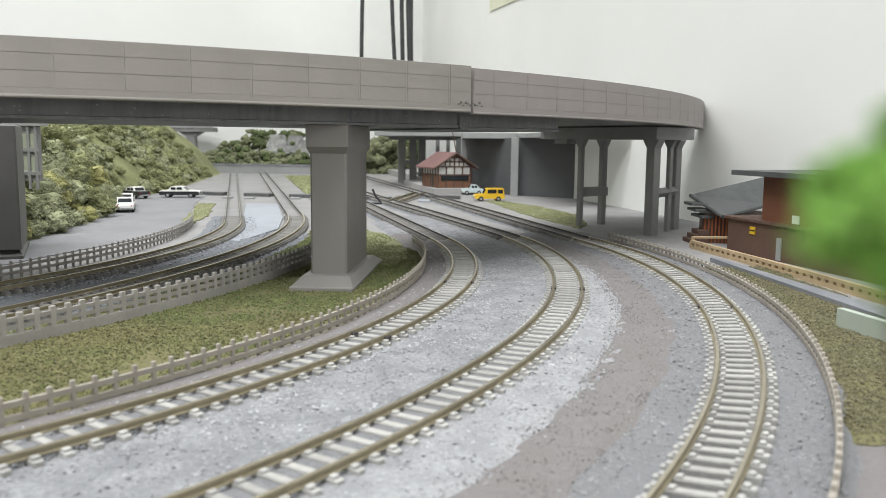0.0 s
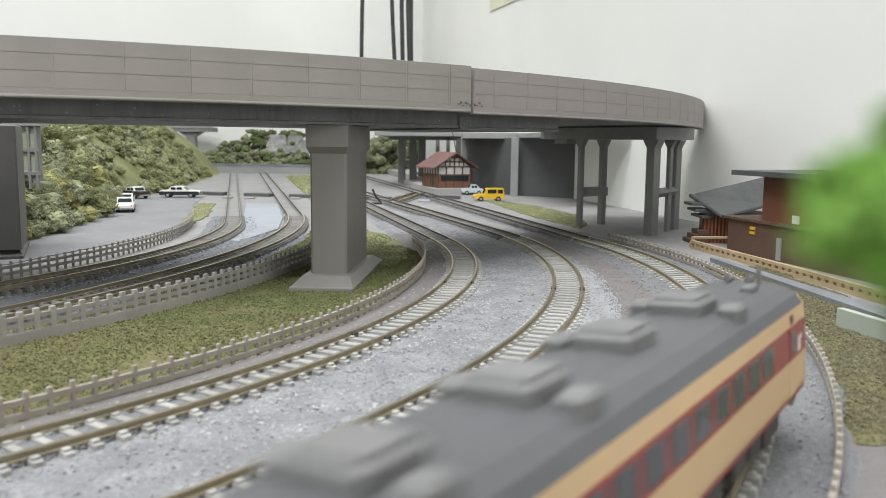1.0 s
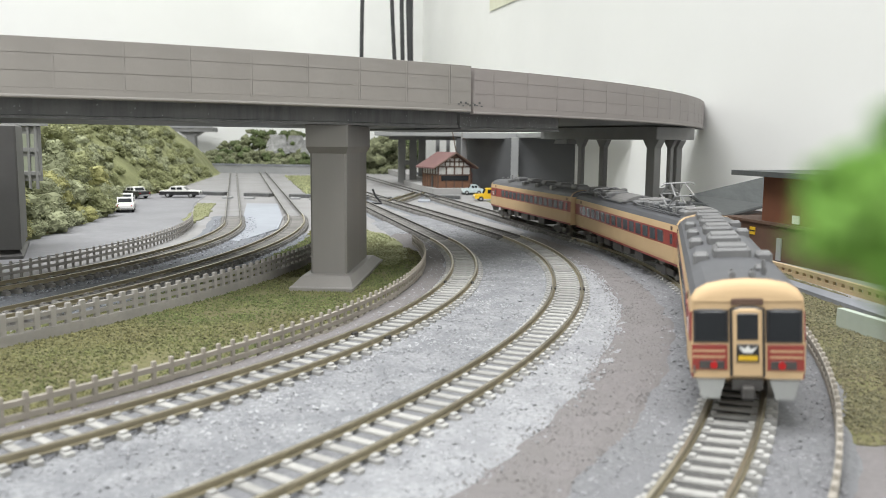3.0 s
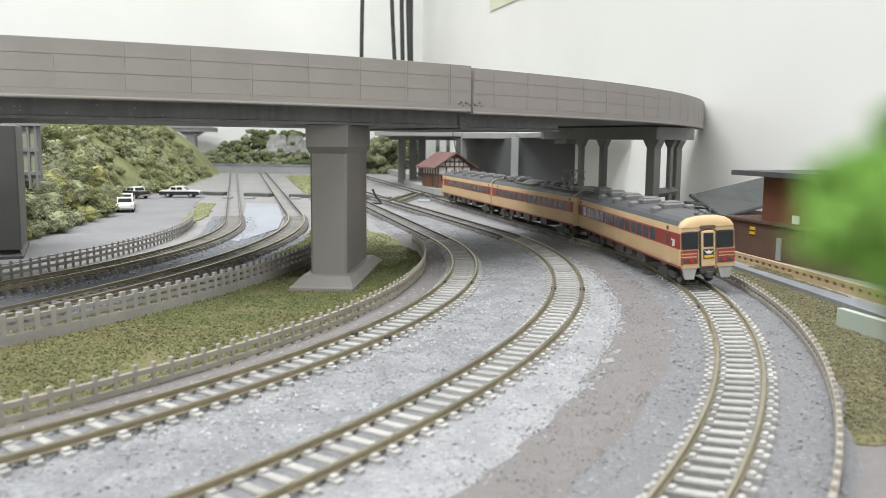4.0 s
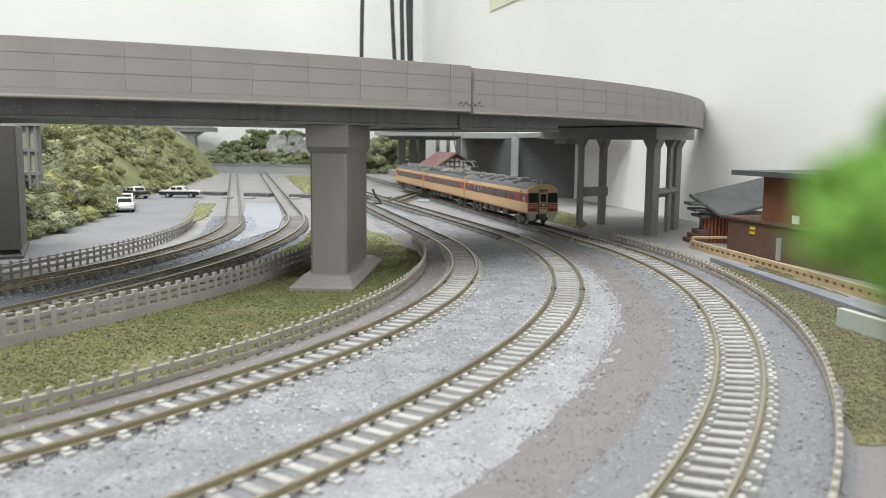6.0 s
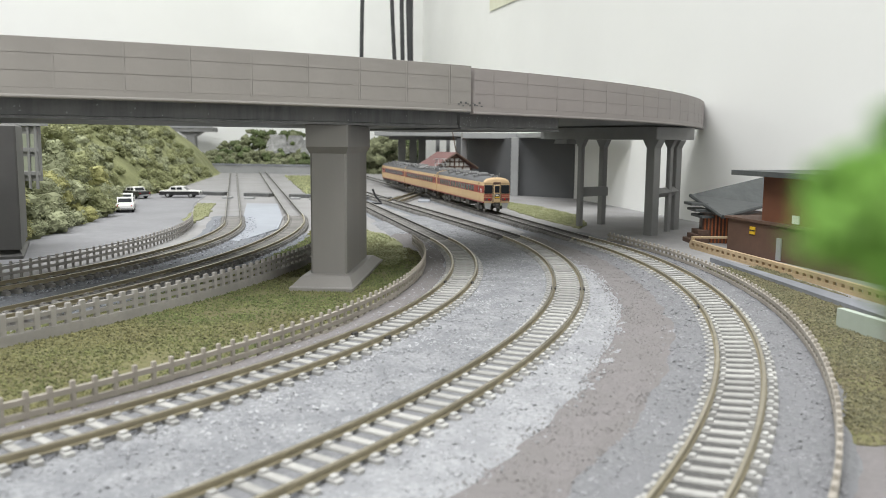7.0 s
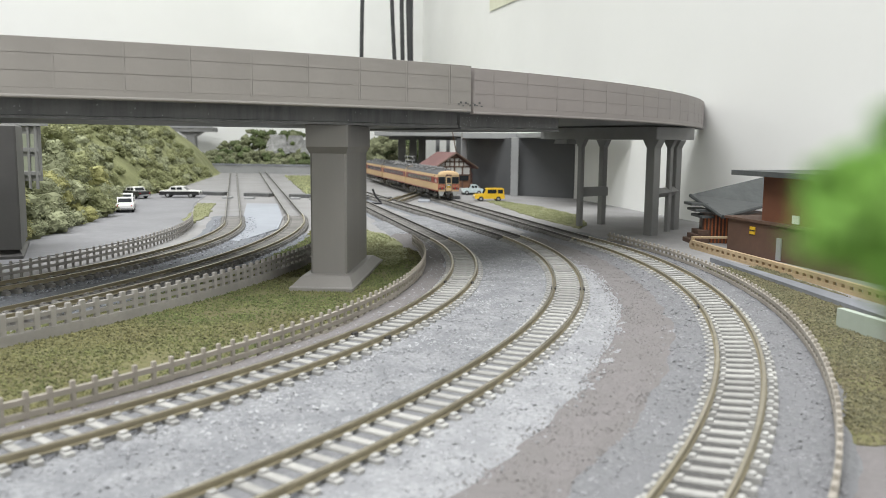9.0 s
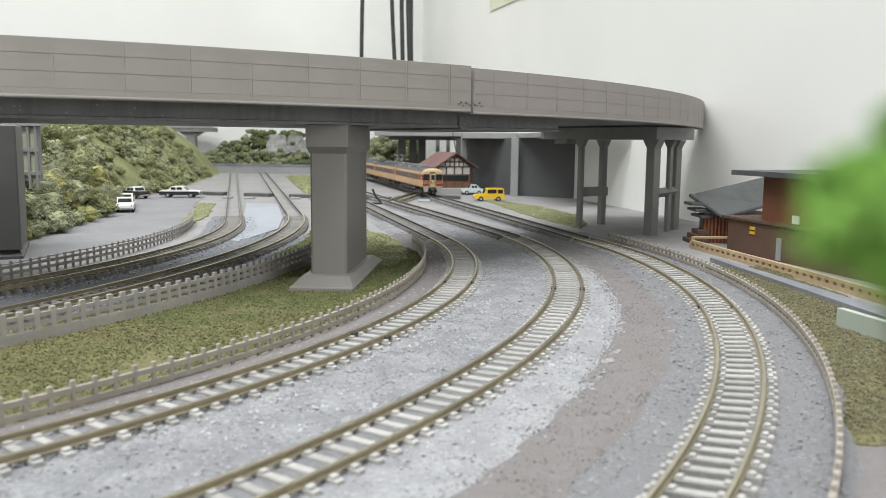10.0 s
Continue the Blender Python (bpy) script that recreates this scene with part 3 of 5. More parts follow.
# ---- fences ----
def fence(line, label, material, post=(0.5, 0.36), height=6.0, rails=(2.0, 4.2), gap=6.0, kerb=0.0, base=-3.3, cap=0.0):
    """A model concrete fence: each post is a part, with two long rails and a low kerb."""
    ob = thing("fence", label, "fence", "concrete fences along the tracks")
    for z in rails:
        part("fence_rail", Build().sweep(line, [(-0.46, base + z - 0.5), (0.46, base + z - 0.5), (0.46, base + z + 0.5), (-0.46, base + z + 0.5)]), material, ob)
    if kerb:
        part("fence_kerb", Build().sweep(line, [(-0.9, -3.6), (0.9, -3.6), (0.8, base + kerb), (-0.8, base + kerb)]), material, ob)
    w, d = post
    me = Build().box(-d, d, -w, w, base - 0.3, base + height, 0.15).mesh("fence_post", material)
    dist = 0.0
    for i in range(len(line) - 1):
        x0, y0, nx, ny = line[i]
        x1, y1 = line[i + 1][:2]
        seg = math.hypot(x1 - x0, y1 - y0)
        while dist < seg:
            f = dist / seg
            o = new("fence_post", me)
            o.parent = ob
            o.matrix_basis = pose((x0 + (x1 - x0) * f) * MM, (y0 + (y1 - y0) * f) * MM, rng.uniform(-0.15, 0.1) * MM, rng.uniform(-1.5, 1.5), 0, math.degrees(math.atan2(ny, nx)))
            dist += gap
        dist -= seg
    return ob


fence(ring(-305.4, 318.1, 298.4, -0.80, 0.22), "low concrete post-and-rail fence on the inside of the curve", M_FENCE, gap=4.15, height=6.1, rails=(2.0, 4.4), kerb=0.7)
fence(ring(-422.9, 377.0, 373.4, -0.66, 0.05), "concrete panel fence with close posts above the turf", M_FENCE2, post=(0.8, 0.5), gap=4.3, height=8.0, rails=(4.4, 6.3), kerb=2.9, base=-3.3)
fence(ring(-469.0, 388.0, 336.2, -0.42, 0.33), "low concrete fence beside the road", M_FENCE2, gap=4.4, height=6.2)
fence(ring(C3[0], C3[1], 394.9, -0.85, 0.30), "low concrete post-and-rail fence outside the outer track", M_FENCE, post=(0.45, 0.36), gap=4.15, height=5.3, rails=(1.8, 3.8))


# ---- the grey viaduct ----
VC, VR = Vector((-311.4, 689.5)), 507.9
AJ = -0.886
VC2R = 466.85
VC2 = VC + (VR - VC2R) * Vector((math.cos(AJ), math.sin(AJ)))
ZB, HP = 55.6, 16.1


def viaduct_span(cx, cy, r, a0, a1, first, zb, material, label, girder_end=None):
    """A deck on arcs: outer wall with a lip, plates with grooves between them, girder and slab underneath."""
    ob = thing("viaduct_span", label, "viaduct", "spans of the viaduct", cx, cy, 0)
    ln = ring(0, 0, r, a0, a1, 5)
    w = HP
    part("parapet", Build().sweep(ln, [(-0.16, zb + 2.6), (-0.16, zb + w - 0.25), (-0.4, zb + w), (-1.8, zb + w), (-2.0, zb + w - 0.2), (-2.0, zb + 2.6)]), material, ob)
    part("lip", Build().sweep(ln, [(-0.1, zb + 0.1), (0.12, zb + 0.35), (0.12, zb + 0.7), (-0.02, zb + 1.0), (-0.02, zb + 2.75), (-2.0, zb + 2.75), (-2.0, zb)]), material, ob)
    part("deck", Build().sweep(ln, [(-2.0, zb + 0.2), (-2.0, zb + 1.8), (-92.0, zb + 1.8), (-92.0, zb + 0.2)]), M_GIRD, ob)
    gl = ln if girder_end is None else ring(0, 0, r, a0, girder_end, 5)
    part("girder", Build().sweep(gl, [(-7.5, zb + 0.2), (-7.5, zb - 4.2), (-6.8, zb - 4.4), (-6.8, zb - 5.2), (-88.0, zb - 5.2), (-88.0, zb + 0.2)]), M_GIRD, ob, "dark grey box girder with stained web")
    own = np.random.default_rng(11)
    chips = Build()
    g1 = a1 if girder_end is None else girder_end
    for i in range(46):
        a, z, w2 = own.uniform(max(a0, -1.75), g1), zb + own.uniform(-3.9, -0.6), own.uniform(0.08, 0.3)
        chips.add([((r - 7.42) * math.cos(a + q / r), (r - 7.42) * math.sin(a + q / r), z + p) for q, p in ((-w2, 0), (w2, 0.05), (w2 * 0.7, own.uniform(0.25, 0.9)), (-w2 * 0.6, 0.3))], [(0, 1, 2, 3)])
    part("paint_chips", chips, M_LTGREY, ob, "small pale chips on the girder's web")
    part("inner_parapet", Build().sweep(ln, [(-90.0, zb + 1.8), (-92.0, zb + 1.8), (-92.0, zb + w - 1), (-90.0, zb + w - 1)]), material, ob)
    step = 17.75 / r
    rows = ((zb + 2.76, zb + 7.1), (zb + 7.22, zb + 11.75), (zb + 11.87, zb + w - 0.1))
    sets = [Build().sweep(ring(0, 0, r, 0.006 * 17.75 / r, 0.990 * step, 4.5), [(-0.5, z0), (-0.02, z0 + 0.04), (-0.02, z1 - 0.04), (-0.5, z1)]).mesh("wall_plate", material) for z0, z1 in rows]
    batten = Build().sweep(ring(0, 0, r, -0.55 / r, -0.02 / r, 1.0), [(-0.3, zb + 2.3), (0.05, zb + 2.4), (0.05, zb + w - 0.3), (-0.3, zb + w - 0.2)]).mesh("batten", material)
    k = math.floor((a0 - first) / step) + 1
    kk = k
    while first + kk * step < a1:
        o = new("batten", batten)
        o.parent = ob
        o.matrix_basis = pose(0, 0, 0, 0, 0, math.degrees(first + kk * step))
        kk += 1
    while first + (k + 1) * step < a1:
        for me in sets:
            o = new("wall_plate", me)
            o.parent = ob
            o.matrix_basis = pose(0, 0, 0, 0, 0, math.degrees(first + k * step))
        k += 1
    for a, b2 in ((a0, first + (math.floor((a0 - first) / step) + 1) * step), (first + k * step, a1)):
        if b2 - a > 0.004:
            for z0, z1 in rows:
                part("wall_plate", Build().sweep(ring(0, 0, r, a + 0.0006, b2 - 0.0006, 3), [(-0.5, z0), (-0.02, z0), (-0.02, z1), (-0.5, z1)]), material, ob)
    return ob


viaduct_span(VC.x, VC.y, VR, -2.15, AJ - 0.0012, -1.151, ZB, M_VIA, "warm grey plastic viaduct span with panelled side wall")
viaduct_span(VC2.x, VC2.y, VC2R, AJ + 0.0012, -0.27, AJ + 10.46 / VC2R, ZB - 0.62, M_VIA2, "pinkish grey plastic viaduct span ending by the wall", -0.765)


def pier(x, y, w, d, rz, zt, material, label, z0=-3.5, fw=0.86, fd=0.80, headed=True):
    """A wall pier with a spread foot and a shouldered head; x, y is the middle of its foot."""
    ob = thing("viaduct_pier", label, "bridge pier", "piers of the viaduct", x, y, 0, rz)
    b = Build().box(-w * fw, w * fw, -d * fd, d * fd, z0, z0 + 1.8, 0.3)
    b.box(-w * fw * 0.97, w * fw * 0.97, -d * fd * 0.97, d * fd * 0.97, z0 + 1.7, z0 + 4.3, 0, 0.78)
    part("foot", b, material, ob)
    part("shaft", Build().box(-w / 2, w / 2, -d / 2, d / 2, z0 + 4.0, zt - 5 if headed else zt, 0.7), material, ob)
    if not headed:
        return ob
    e = 2.3
    part("head", Build().box(-w / 2 - 0.9, w / 2 + 0.9, -d / 2 - e, d / 2 + e, zt - 7.4, zt, 0.3), material, ob)
    v = []
    for z, ww, dd in ((zt - 9.6, w / 2, d / 2), (zt - 7.4, w / 2 + 0.9, d / 2 + e)):
        v += [(-ww, -dd, z), (ww, -dd, z), (ww, dd, z), (-ww, dd, z)]
    part("shoulder", Build().add(v, [(0, 1, 2, 3), (4, 5, 6, 7), (0, 1, 5, 4), (1, 2, 6, 5), (2, 3, 7, 6), (3, 0, 4, 7)]), material, ob)
    return ob


pier(-37.0, 298.0, 12.2, 44.0, -3.5, 50.6, M_PIER, "tall warm grey wall pier on a spread foot in the turf")
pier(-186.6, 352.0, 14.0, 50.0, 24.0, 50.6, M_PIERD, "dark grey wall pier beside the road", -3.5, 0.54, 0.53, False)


def bent(label):
    """The trestle of slim columns under the end of the viaduct; its x runs along the front pair."""
    ob = thing("viaduct_trestle", label, "bridge trestle", "", 80, 488, 0, -52)
    turn = Matrix.Rotation(radians(52), 2)
    for wx, wy, k in ((80.3, 488, 1.5), (96.8, 507, 1.9), (112.2, 447, 2.8), (126.5, 467, 1.4), (133.3, 480, 2.5)):
        q = turn @ Vector((wx - 80, wy - 488))
        x, y = q
        part("column", Build().box(x - k, x + k, y - k, y + k, -3.5, 47.9, 0.3), M_MIDGREY, ob)
        v = []
        for z, e in ((43.6, 0.0), (47.9, 2.4)):
            v += [(x - k - e, y - k - 0.05, z), (x + k + e, y - k - 0.05, z), (x + k + e, y + k + 0.05, z), (x - k - e, y + k + 0.05, z)]
        part("haunch", Build().add(v, [(0, 1, 2, 3), (4, 5, 6, 7), (0, 1, 5, 4), (1, 2, 6, 5), (2, 3, 7, 6), (3, 0, 4, 7)]), M_MIDGREY, ob)
    part("crossbar", Build().box(-1.6, 1.8, 2, 23, 14.5, 20.0, 0.3), M_MIDGREY, ob)
    part("crossbar", Build().tube([(52.3, 2, 19), (40, 36, 19)], 2.6, 4), M_MIDGREY, ob)
    part("cap_beam", Build().box(-30, 57, -4, 29, 47.9, 54.8, 0.4), M_MIDGREY, ob, "grey cap beam")
    part("bearing", Build().box(-19, -8, -3.5, 10, 45.2, 47.9, 0.3, 0.9), M_MIDGREY, ob)
    return ob


def scuffs():
    """Small dark moulded marks on the lip beside the joint of the two spans."""
    mk = thing("moulded_mark", "row of small dark moulded marks on the viaduct wall", "marking", "", VC.x, VC.y, 0)
    for i in range(11):
        a = AJ - 0.0125 + i * 0.0021
        lo = ZB + 2.6 + 0.55 * math.sin(i * 2.3)
        me = Build().box(VR - 0.05, VR + 0.2, -0.32, 0.42 - 0.1 * (i % 3), lo, lo + 0.35 + 0.3 * (i % 2)).mesh("mark", M_GIRD)
        o = part("mark", me, M_GIRD, mk)
        o.matrix_basis = pose(0, 0, 0, 0, 0, math.degrees(a))


scuffs()
bent("grey plastic trestle of slim columns under the viaduct's end")


# ---- the train ----
HALF = 65.6
SIDE = [(8.95, 6.6), (9.15, 8.4), (9.2, 12.5), (9.1, 17.6), (8.8, 20.0), (7.9, 21.4), (6.2, 22.4), (3.4, 23.0), (0.0, 23.2)]


def skin(z0, z1, x_out=0.0):
    """Half cross-section points between two heights."""
    zs = [q[1] for q in SIDE]
    xs = [q[0] for q in SIDE]

    def at(z):
        return float(np.interp(z, zs, xs)) + x_out

    return [(at(z0), z0)] + [(x + x_out, z) for x, z in SIDE if z0 < z < z1] + [(at(z1), z1)]


def shell_strip(z0, z1, y0, y1, noses):
    """Both sides of the car between two heights; at a cab end the corner rounds in."""
    b = Build()
    half = skin(z0, z1)
    for sgn in (-1, 1):
        stations = [(y0, 1.0), (y1, 1.0)]
        if noses[0]:
            stations = [(y0, 0.95), (y0 + 0.4, 0.98), (y0 + 1.2, 0.995), (y0 + 2.8, 1.0)] + stations[1:]
        if noses[1]:
            stations = stations[:-1] + [(y1 - 2.8, 1.0), (y1 - 1.2, 0.995), (y1 - 0.4, 0.98), (y1, 0.95)]
        m = len(half)
        verts = [(sgn * x * k, y, z) for y, k in stations for x, z in half]
        faces = [(i * m + j, i * m + j + 1, (i + 1) * m + j + 1, (i + 1) * m + j) for i in range(len(stations) - 1) for j in range(m - 1)]
        b.add(verts, faces)
    return b


def roof_shell(y0, y1):
    b = Build()
    half = skin(20.0, 23.2)
    prof = half + [(-x, z) for x, z in half[::-1][1:]]
    m = len(prof)
    verts = [(x, y, z) for y in (y0, y1) for x, z in prof]
    faces = [(j, j + 1, m + j + 1, m + j) for j in range(m - 1)]
    return b.add(verts, faces + [tuple(range(m)), tuple(range(m, 2 * m))])


def brow_shell(y):
    """The domed cream hood over a cab that looks towards -y, from the windscreens up to the roof."""
    b = Build()
    half = skin(19.6, 23.2)
    prof = half + [(-x, z) for x, z in half[::-1][1:]]
    m = len(prof)
    st = [(y - 0.2, 0.945, 0.2), (y - 0.05, 0.962, 0.48), (y + 0.25, 0.98, 0.74), (y + 0.8, 0.996, 0.91), (y + 1.8, 1.003, 1.004)]
    verts = [(x * k, yy, 19.6 + (z - 19.6) * h) for yy, k, h in st for x, z in prof]
    faces = [(i * m + j, i * m + j + 1, (i + 1) * m + j + 1, (i + 1) * m + j) for i in range(len(st) - 1) for j in range(m - 1)]
    return b.add(verts, faces + [tuple(range(m))])


def bogie(parent, y):
    ob = part("bogie", Build().box(-7.0, -6.0, y - 8.5, y + 8.5, 1.8, 4.2, 0.2).box(6.0, 7.0, y - 8.5, y + 8.5, 1.8, 4.2, 0.2).box(-6, 6, y - 2, y + 2, 2.4, 5.5)
              .box(-7.4, -6.4, y - 2.2, y + 2.2, 1.5, 4.8, 0.2).box(6.4, 7.4, y - 2.2, y + 2.2, 1.5, 4.8, 0.2), M_GEAR, parent, "black bogie with side frames")
    for dy in (-7, 7):
        b = Build().disc(-4.6, y + dy, 2.9, 2.9, 1.2, "x", 20).disc(4.6, y + dy, 2.9, 2.9, 1.2, "x", 20).disc(0, y + dy, 2.9, 0.5, 9.0, "x", 8)
        part("wheelset", b, M_STEEL, ob, "steel wheels on an axle")
    return ob


def cab_face(parent, y):
    """The flat gangway end at y, looking towards -y."""
    b = Build()
    half = skin(6.6, 20.0)
    ringp = [(x * 0.95, z) for x, z in half] + [(-x * 0.95, z) for x, z in half[::-1]]
    n = len(ringp)
    b.add([(x, y + 0.02, z) for x, z in ringp] + [(x, y + 1.2, z) for x, z in ringp],
          [tuple(range(n))] + [(i, (i + 1) % n, n + (i + 1) % n, n + i) for i in range(n)])
    face = part("cab_front", b, M_CREAM, parent, "cream cab front with rounded corners")
    part("cab_hood", brow_shell(y), M_CREAM, face, "domed cream hood over the cab", True)
    part("roof_lamp_box", Build().box(-2.5, 2.5, y - 0.45, y + 0.6, 19.0, 20.1, 0.15), M_TIMBER, face, "dark destination box")
    for sgn in (-1, 1):
        x0, x1 = (3.2, 8.2) if sgn > 0 else (-8.2, -3.2)
        part("window_frame", Build().box(x0 - 0.3, x1 + 0.3, y - 0.18, y + 0.4, 12.7, 18.3, 0.15), M_BLACK, face, "black window rubber")
        part("windscreen", Build().box(x0, x1, y - 0.28, y + 0.3, 13.0, 18.0, 0.2), M_GLASS, face, "dark windscreen")
        part("red_panel", Build().box(min(x0, x1 + 0.0) - (0.55 if sgn < 0 else 0.1), max(x0, x1) + (0.55 if sgn > 0 else 0.1), y - 0.14, y + 0.3, 8.0, 12.3, 0.05), M_RED, face, "red panel below the windscreen")
        for z in (10.1, 11.1):
            part("cream_stripe", Build().box(x0 - (0.4 if sgn < 0 else -0.3), x1 + (0.4 if sgn > 0 else -0.3), y - 0.2, y + 0.2, z, z + 0.28), M_CREAM, face, "thin cream stripe")
        part("lamp_housing", Build().box(sgn * 5.6 - 2.0, sgn * 5.6 + 2.0, y - 0.22, y + 0.2, 8.2, 9.6, 0.1), M_GEAR, face, "dark lamp housing")
        part("tail_lamp", Build().disc(sgn * 5.3, y - 0.3, 8.9, 0.62, 0.5, "y", 14), M_LAMPRED, face, "round red tail lamp")
        part("skirt", Build().prism([(sgn * 3.4, 6.6), (sgn * 8.2, 6.6), (sgn * 7.2, 3.0), (sgn * 4.4, 3.0)], y + 0.3, y + 1.4), M_SKIRT, face, "pale grey skirt plate")
    part("gangway_frame", Build().box(-2.75, 2.75, y - 0.6, y + 0.5, 7.0, 18.8, 0.4), M_BLACK, face, "dark gangway surround")
    door = part("gangway_door", Build().box(-2.4, 2.4, y - 0.85, y + 0.3, 7.2, 18.5, 0.35), M_CREAM, face, "cream gangway door")
    part("door_window", Build().box(-1.75, 1.75, y - 0.95, y, 13.3, 17.8, 0.2), M_GLASS, door, "dark door window")
    part("headmark", Build().box(-1.75, 1.75, y - 1.05, y, 9.6, 12.6, 0.1), M_BLACK, door, "black headmark panel")
    part("headmark_shape", Build().prism([(-1.5, 12.3), (-0.4, 11.9), (0, 12.4), (0.5, 11.8), (1.5, 12.2), (0.7, 11.2), (-0.7, 11.2)], y - 1.15, y - 1.0), M_WHITE, door, "white bird-like shape")
    part("headmark_band", Build().box(-1.5, 1.5, y - 1.15, y - 0.9, 9.9, 10.7), M_YELLOW, door, "yellow band")
    part("coupler", Build().box(-1.0, 1.0, y - 2.0, y + 3, 3.6, 5.6, 0.2).box(-2.4, 2.4, y - 0.4, y + 1.0, 4.8, 6.6, 0.2), M_GEAR, face, "black coupler")
    part("handrail", Build().tube([(-8.4, y - 0.4, 7.4), (-8.4, y - 0.4, 8.8)], 0.15, 6), M_STEEL, face)
    return face


def ac_unit(parent, y, w=3.5, d=4.0, h=2.5, x=0.0, z=22.9):
    unit = part("roof_unit", Build().box(x - w, x + w, y - d, y + d, z - 0.6, z + h * 0.82, 0.55), M_UNIT, parent, "grey rooftop cooling unit")
    part("unit_lid", Build().box(x - w * 0.8, x + w * 0.8, y - d * 0.82, y + d * 0.82, z + h * 0.8, z + h, 0.2), M_UNIT, unit)


def power_roof(ob):
    """The crowded roof of the power coach: cover, boxes, pipes, insulators and pantographs; only the tail one is raised."""
    arc = [(6.4 * math.cos(a), 22.2 + 2.9 * math.sin(a)) for a in [math.pi * i / 12 for i in range(13)]]
    part("roof_cover", Build().prism(arc, -3, 17), M_COVER, ob, "long rounded grey resistor cover")
    for y, w, h in ((-60, 5.5, 1.5), (-24, 4.8, 1.9), (-13, 5.6, 1.4), (31, 5.0, 2.0), (58, 5.2, 1.6)):
        part("roof_box", Build().box(-w, w, y - 3.2, y + 3.2, 22.0, 22.9 + h, 0.5), M_UNIT, ob, "grey electrical box")
        part("roof_box_lid", Build().box(-w * 0.7, w * 0.7, y - 2.2, y + 2.2, 22.8 + h, 23.5 + h, 0.3), M_COVER, ob, "grey box lid")
    for i in range(34):
        x = rng.uniform(-6.2, 6.2)
        y = rng.uniform(-58, -8) if i % 3 else rng.uniform(20, 60)
        z = 22.0 + rng.uniform(1.2, 3.4)
        r = rng.uniform(0.5, 0.95)
        b = Build().disc(x, y, (21.6 + z) / 2, r * 0.6, z - 21.6, "z", 8)
        for k in range(3):
            b.disc(x, y, z - 0.35 - 0.75 * k, r, 0.35, "z", 8)
        part("insulator", b, (M_UNIT, M_PANTO, M_ROOFGEAR)[i % 3], ob, "ribbed roof insulator")
    for i in range(16):
        x, y = rng.uniform(-5.5, 5.5), rng.uniform(-58, -10) if i % 2 else rng.uniform(28, 60)
        part("switch_box", Build().box(x - 1.2, x + 1.2, y - 1.6, y + 1.6, 22.0, rng.uniform(23.9, 25.6), 0.3), M_ROOFGEAR if i % 2 else M_UNIT, ob, "small roof switch box")
    for x in (-6.6, -4.2, 4.2, 6.6):
        part("roof_pipe", Build().tube([(x, -62, 22.9), (x, -20, 23.3), (x * 0.85, -10, 23.9), (x * 1.05, 0, 22.7), (x * 1.05, 24, 22.7), (x * 0.9, 34, 23.9), (x, 62, 23.0)], 0.32, 6), M_PANTO if x > 0 else M_ROOFGEAR, ob, "roof conduit")
    for y, up in ((-42, 1.0), (45, 0.12)):
        pg = part("pantograph", Build().box(-4.6, -3.8, y - 5.5, y + 5.5, 23.8, 24.4, 0.2).box(3.8, 4.6, y - 5.5, y + 5.5, 23.8, 24.4, 0.2)
                  .box(-4.6, 4.6, y - 5.5, y - 4.7, 23.8, 24.4, 0.2).box(-4.6, 4.6, y + 4.7, y + 5.5, 23.8, 24.4, 0.2), M_PANTO, ob, "pale grey pantograph on its base")
        for x in (-4.2, 4.2):
            for dy in (-5, 5):
                part("base_insulator", Build().disc(x, y + dy, 23.0, 0.6, 2.0, "z", 8), M_ROOFGEAR, pg)
        kn, top = 24.4 + 3.6 * up, 24.6 + 7.4 * up
        for x in (-3.4, 3.4):
            for sgn in (-1, 1):
                part("lower_arm", Build().tube([(x, y + sgn * 1.0, 24.4), (x * 0.95, y + sgn * 7.0, kn)], 0.32, 6), M_PANTO, pg)
                part("upper_arm", Build().tube([(x * 0.95, y + sgn * 7.0, kn), (x * 0.7, y + sgn * 0.8, top)], 0.26, 6), M_PANTO, pg)
        part("arm_brace", Build().tube([(-3.2, y - 7.0, kn), (3.2, y - 7.0, kn)], 0.25, 6).tube([(-3.2, y + 7.0, kn), (3.2, y + 7.0, kn)], 0.25, 6), M_PANTO, pg)
        part("contact_strip", Build().tube([(-6, y - 0.8, top - 0.8), (-4.6, y - 0.8, top), (4.6, y - 0.8, top), (6, y - 0.8, top - 0.8)], 0.3, 6).tube([(-4.6, y + 0.8, top), (4.6, y + 0.8, top)], 0.3, 6), M_PANTO, pg)


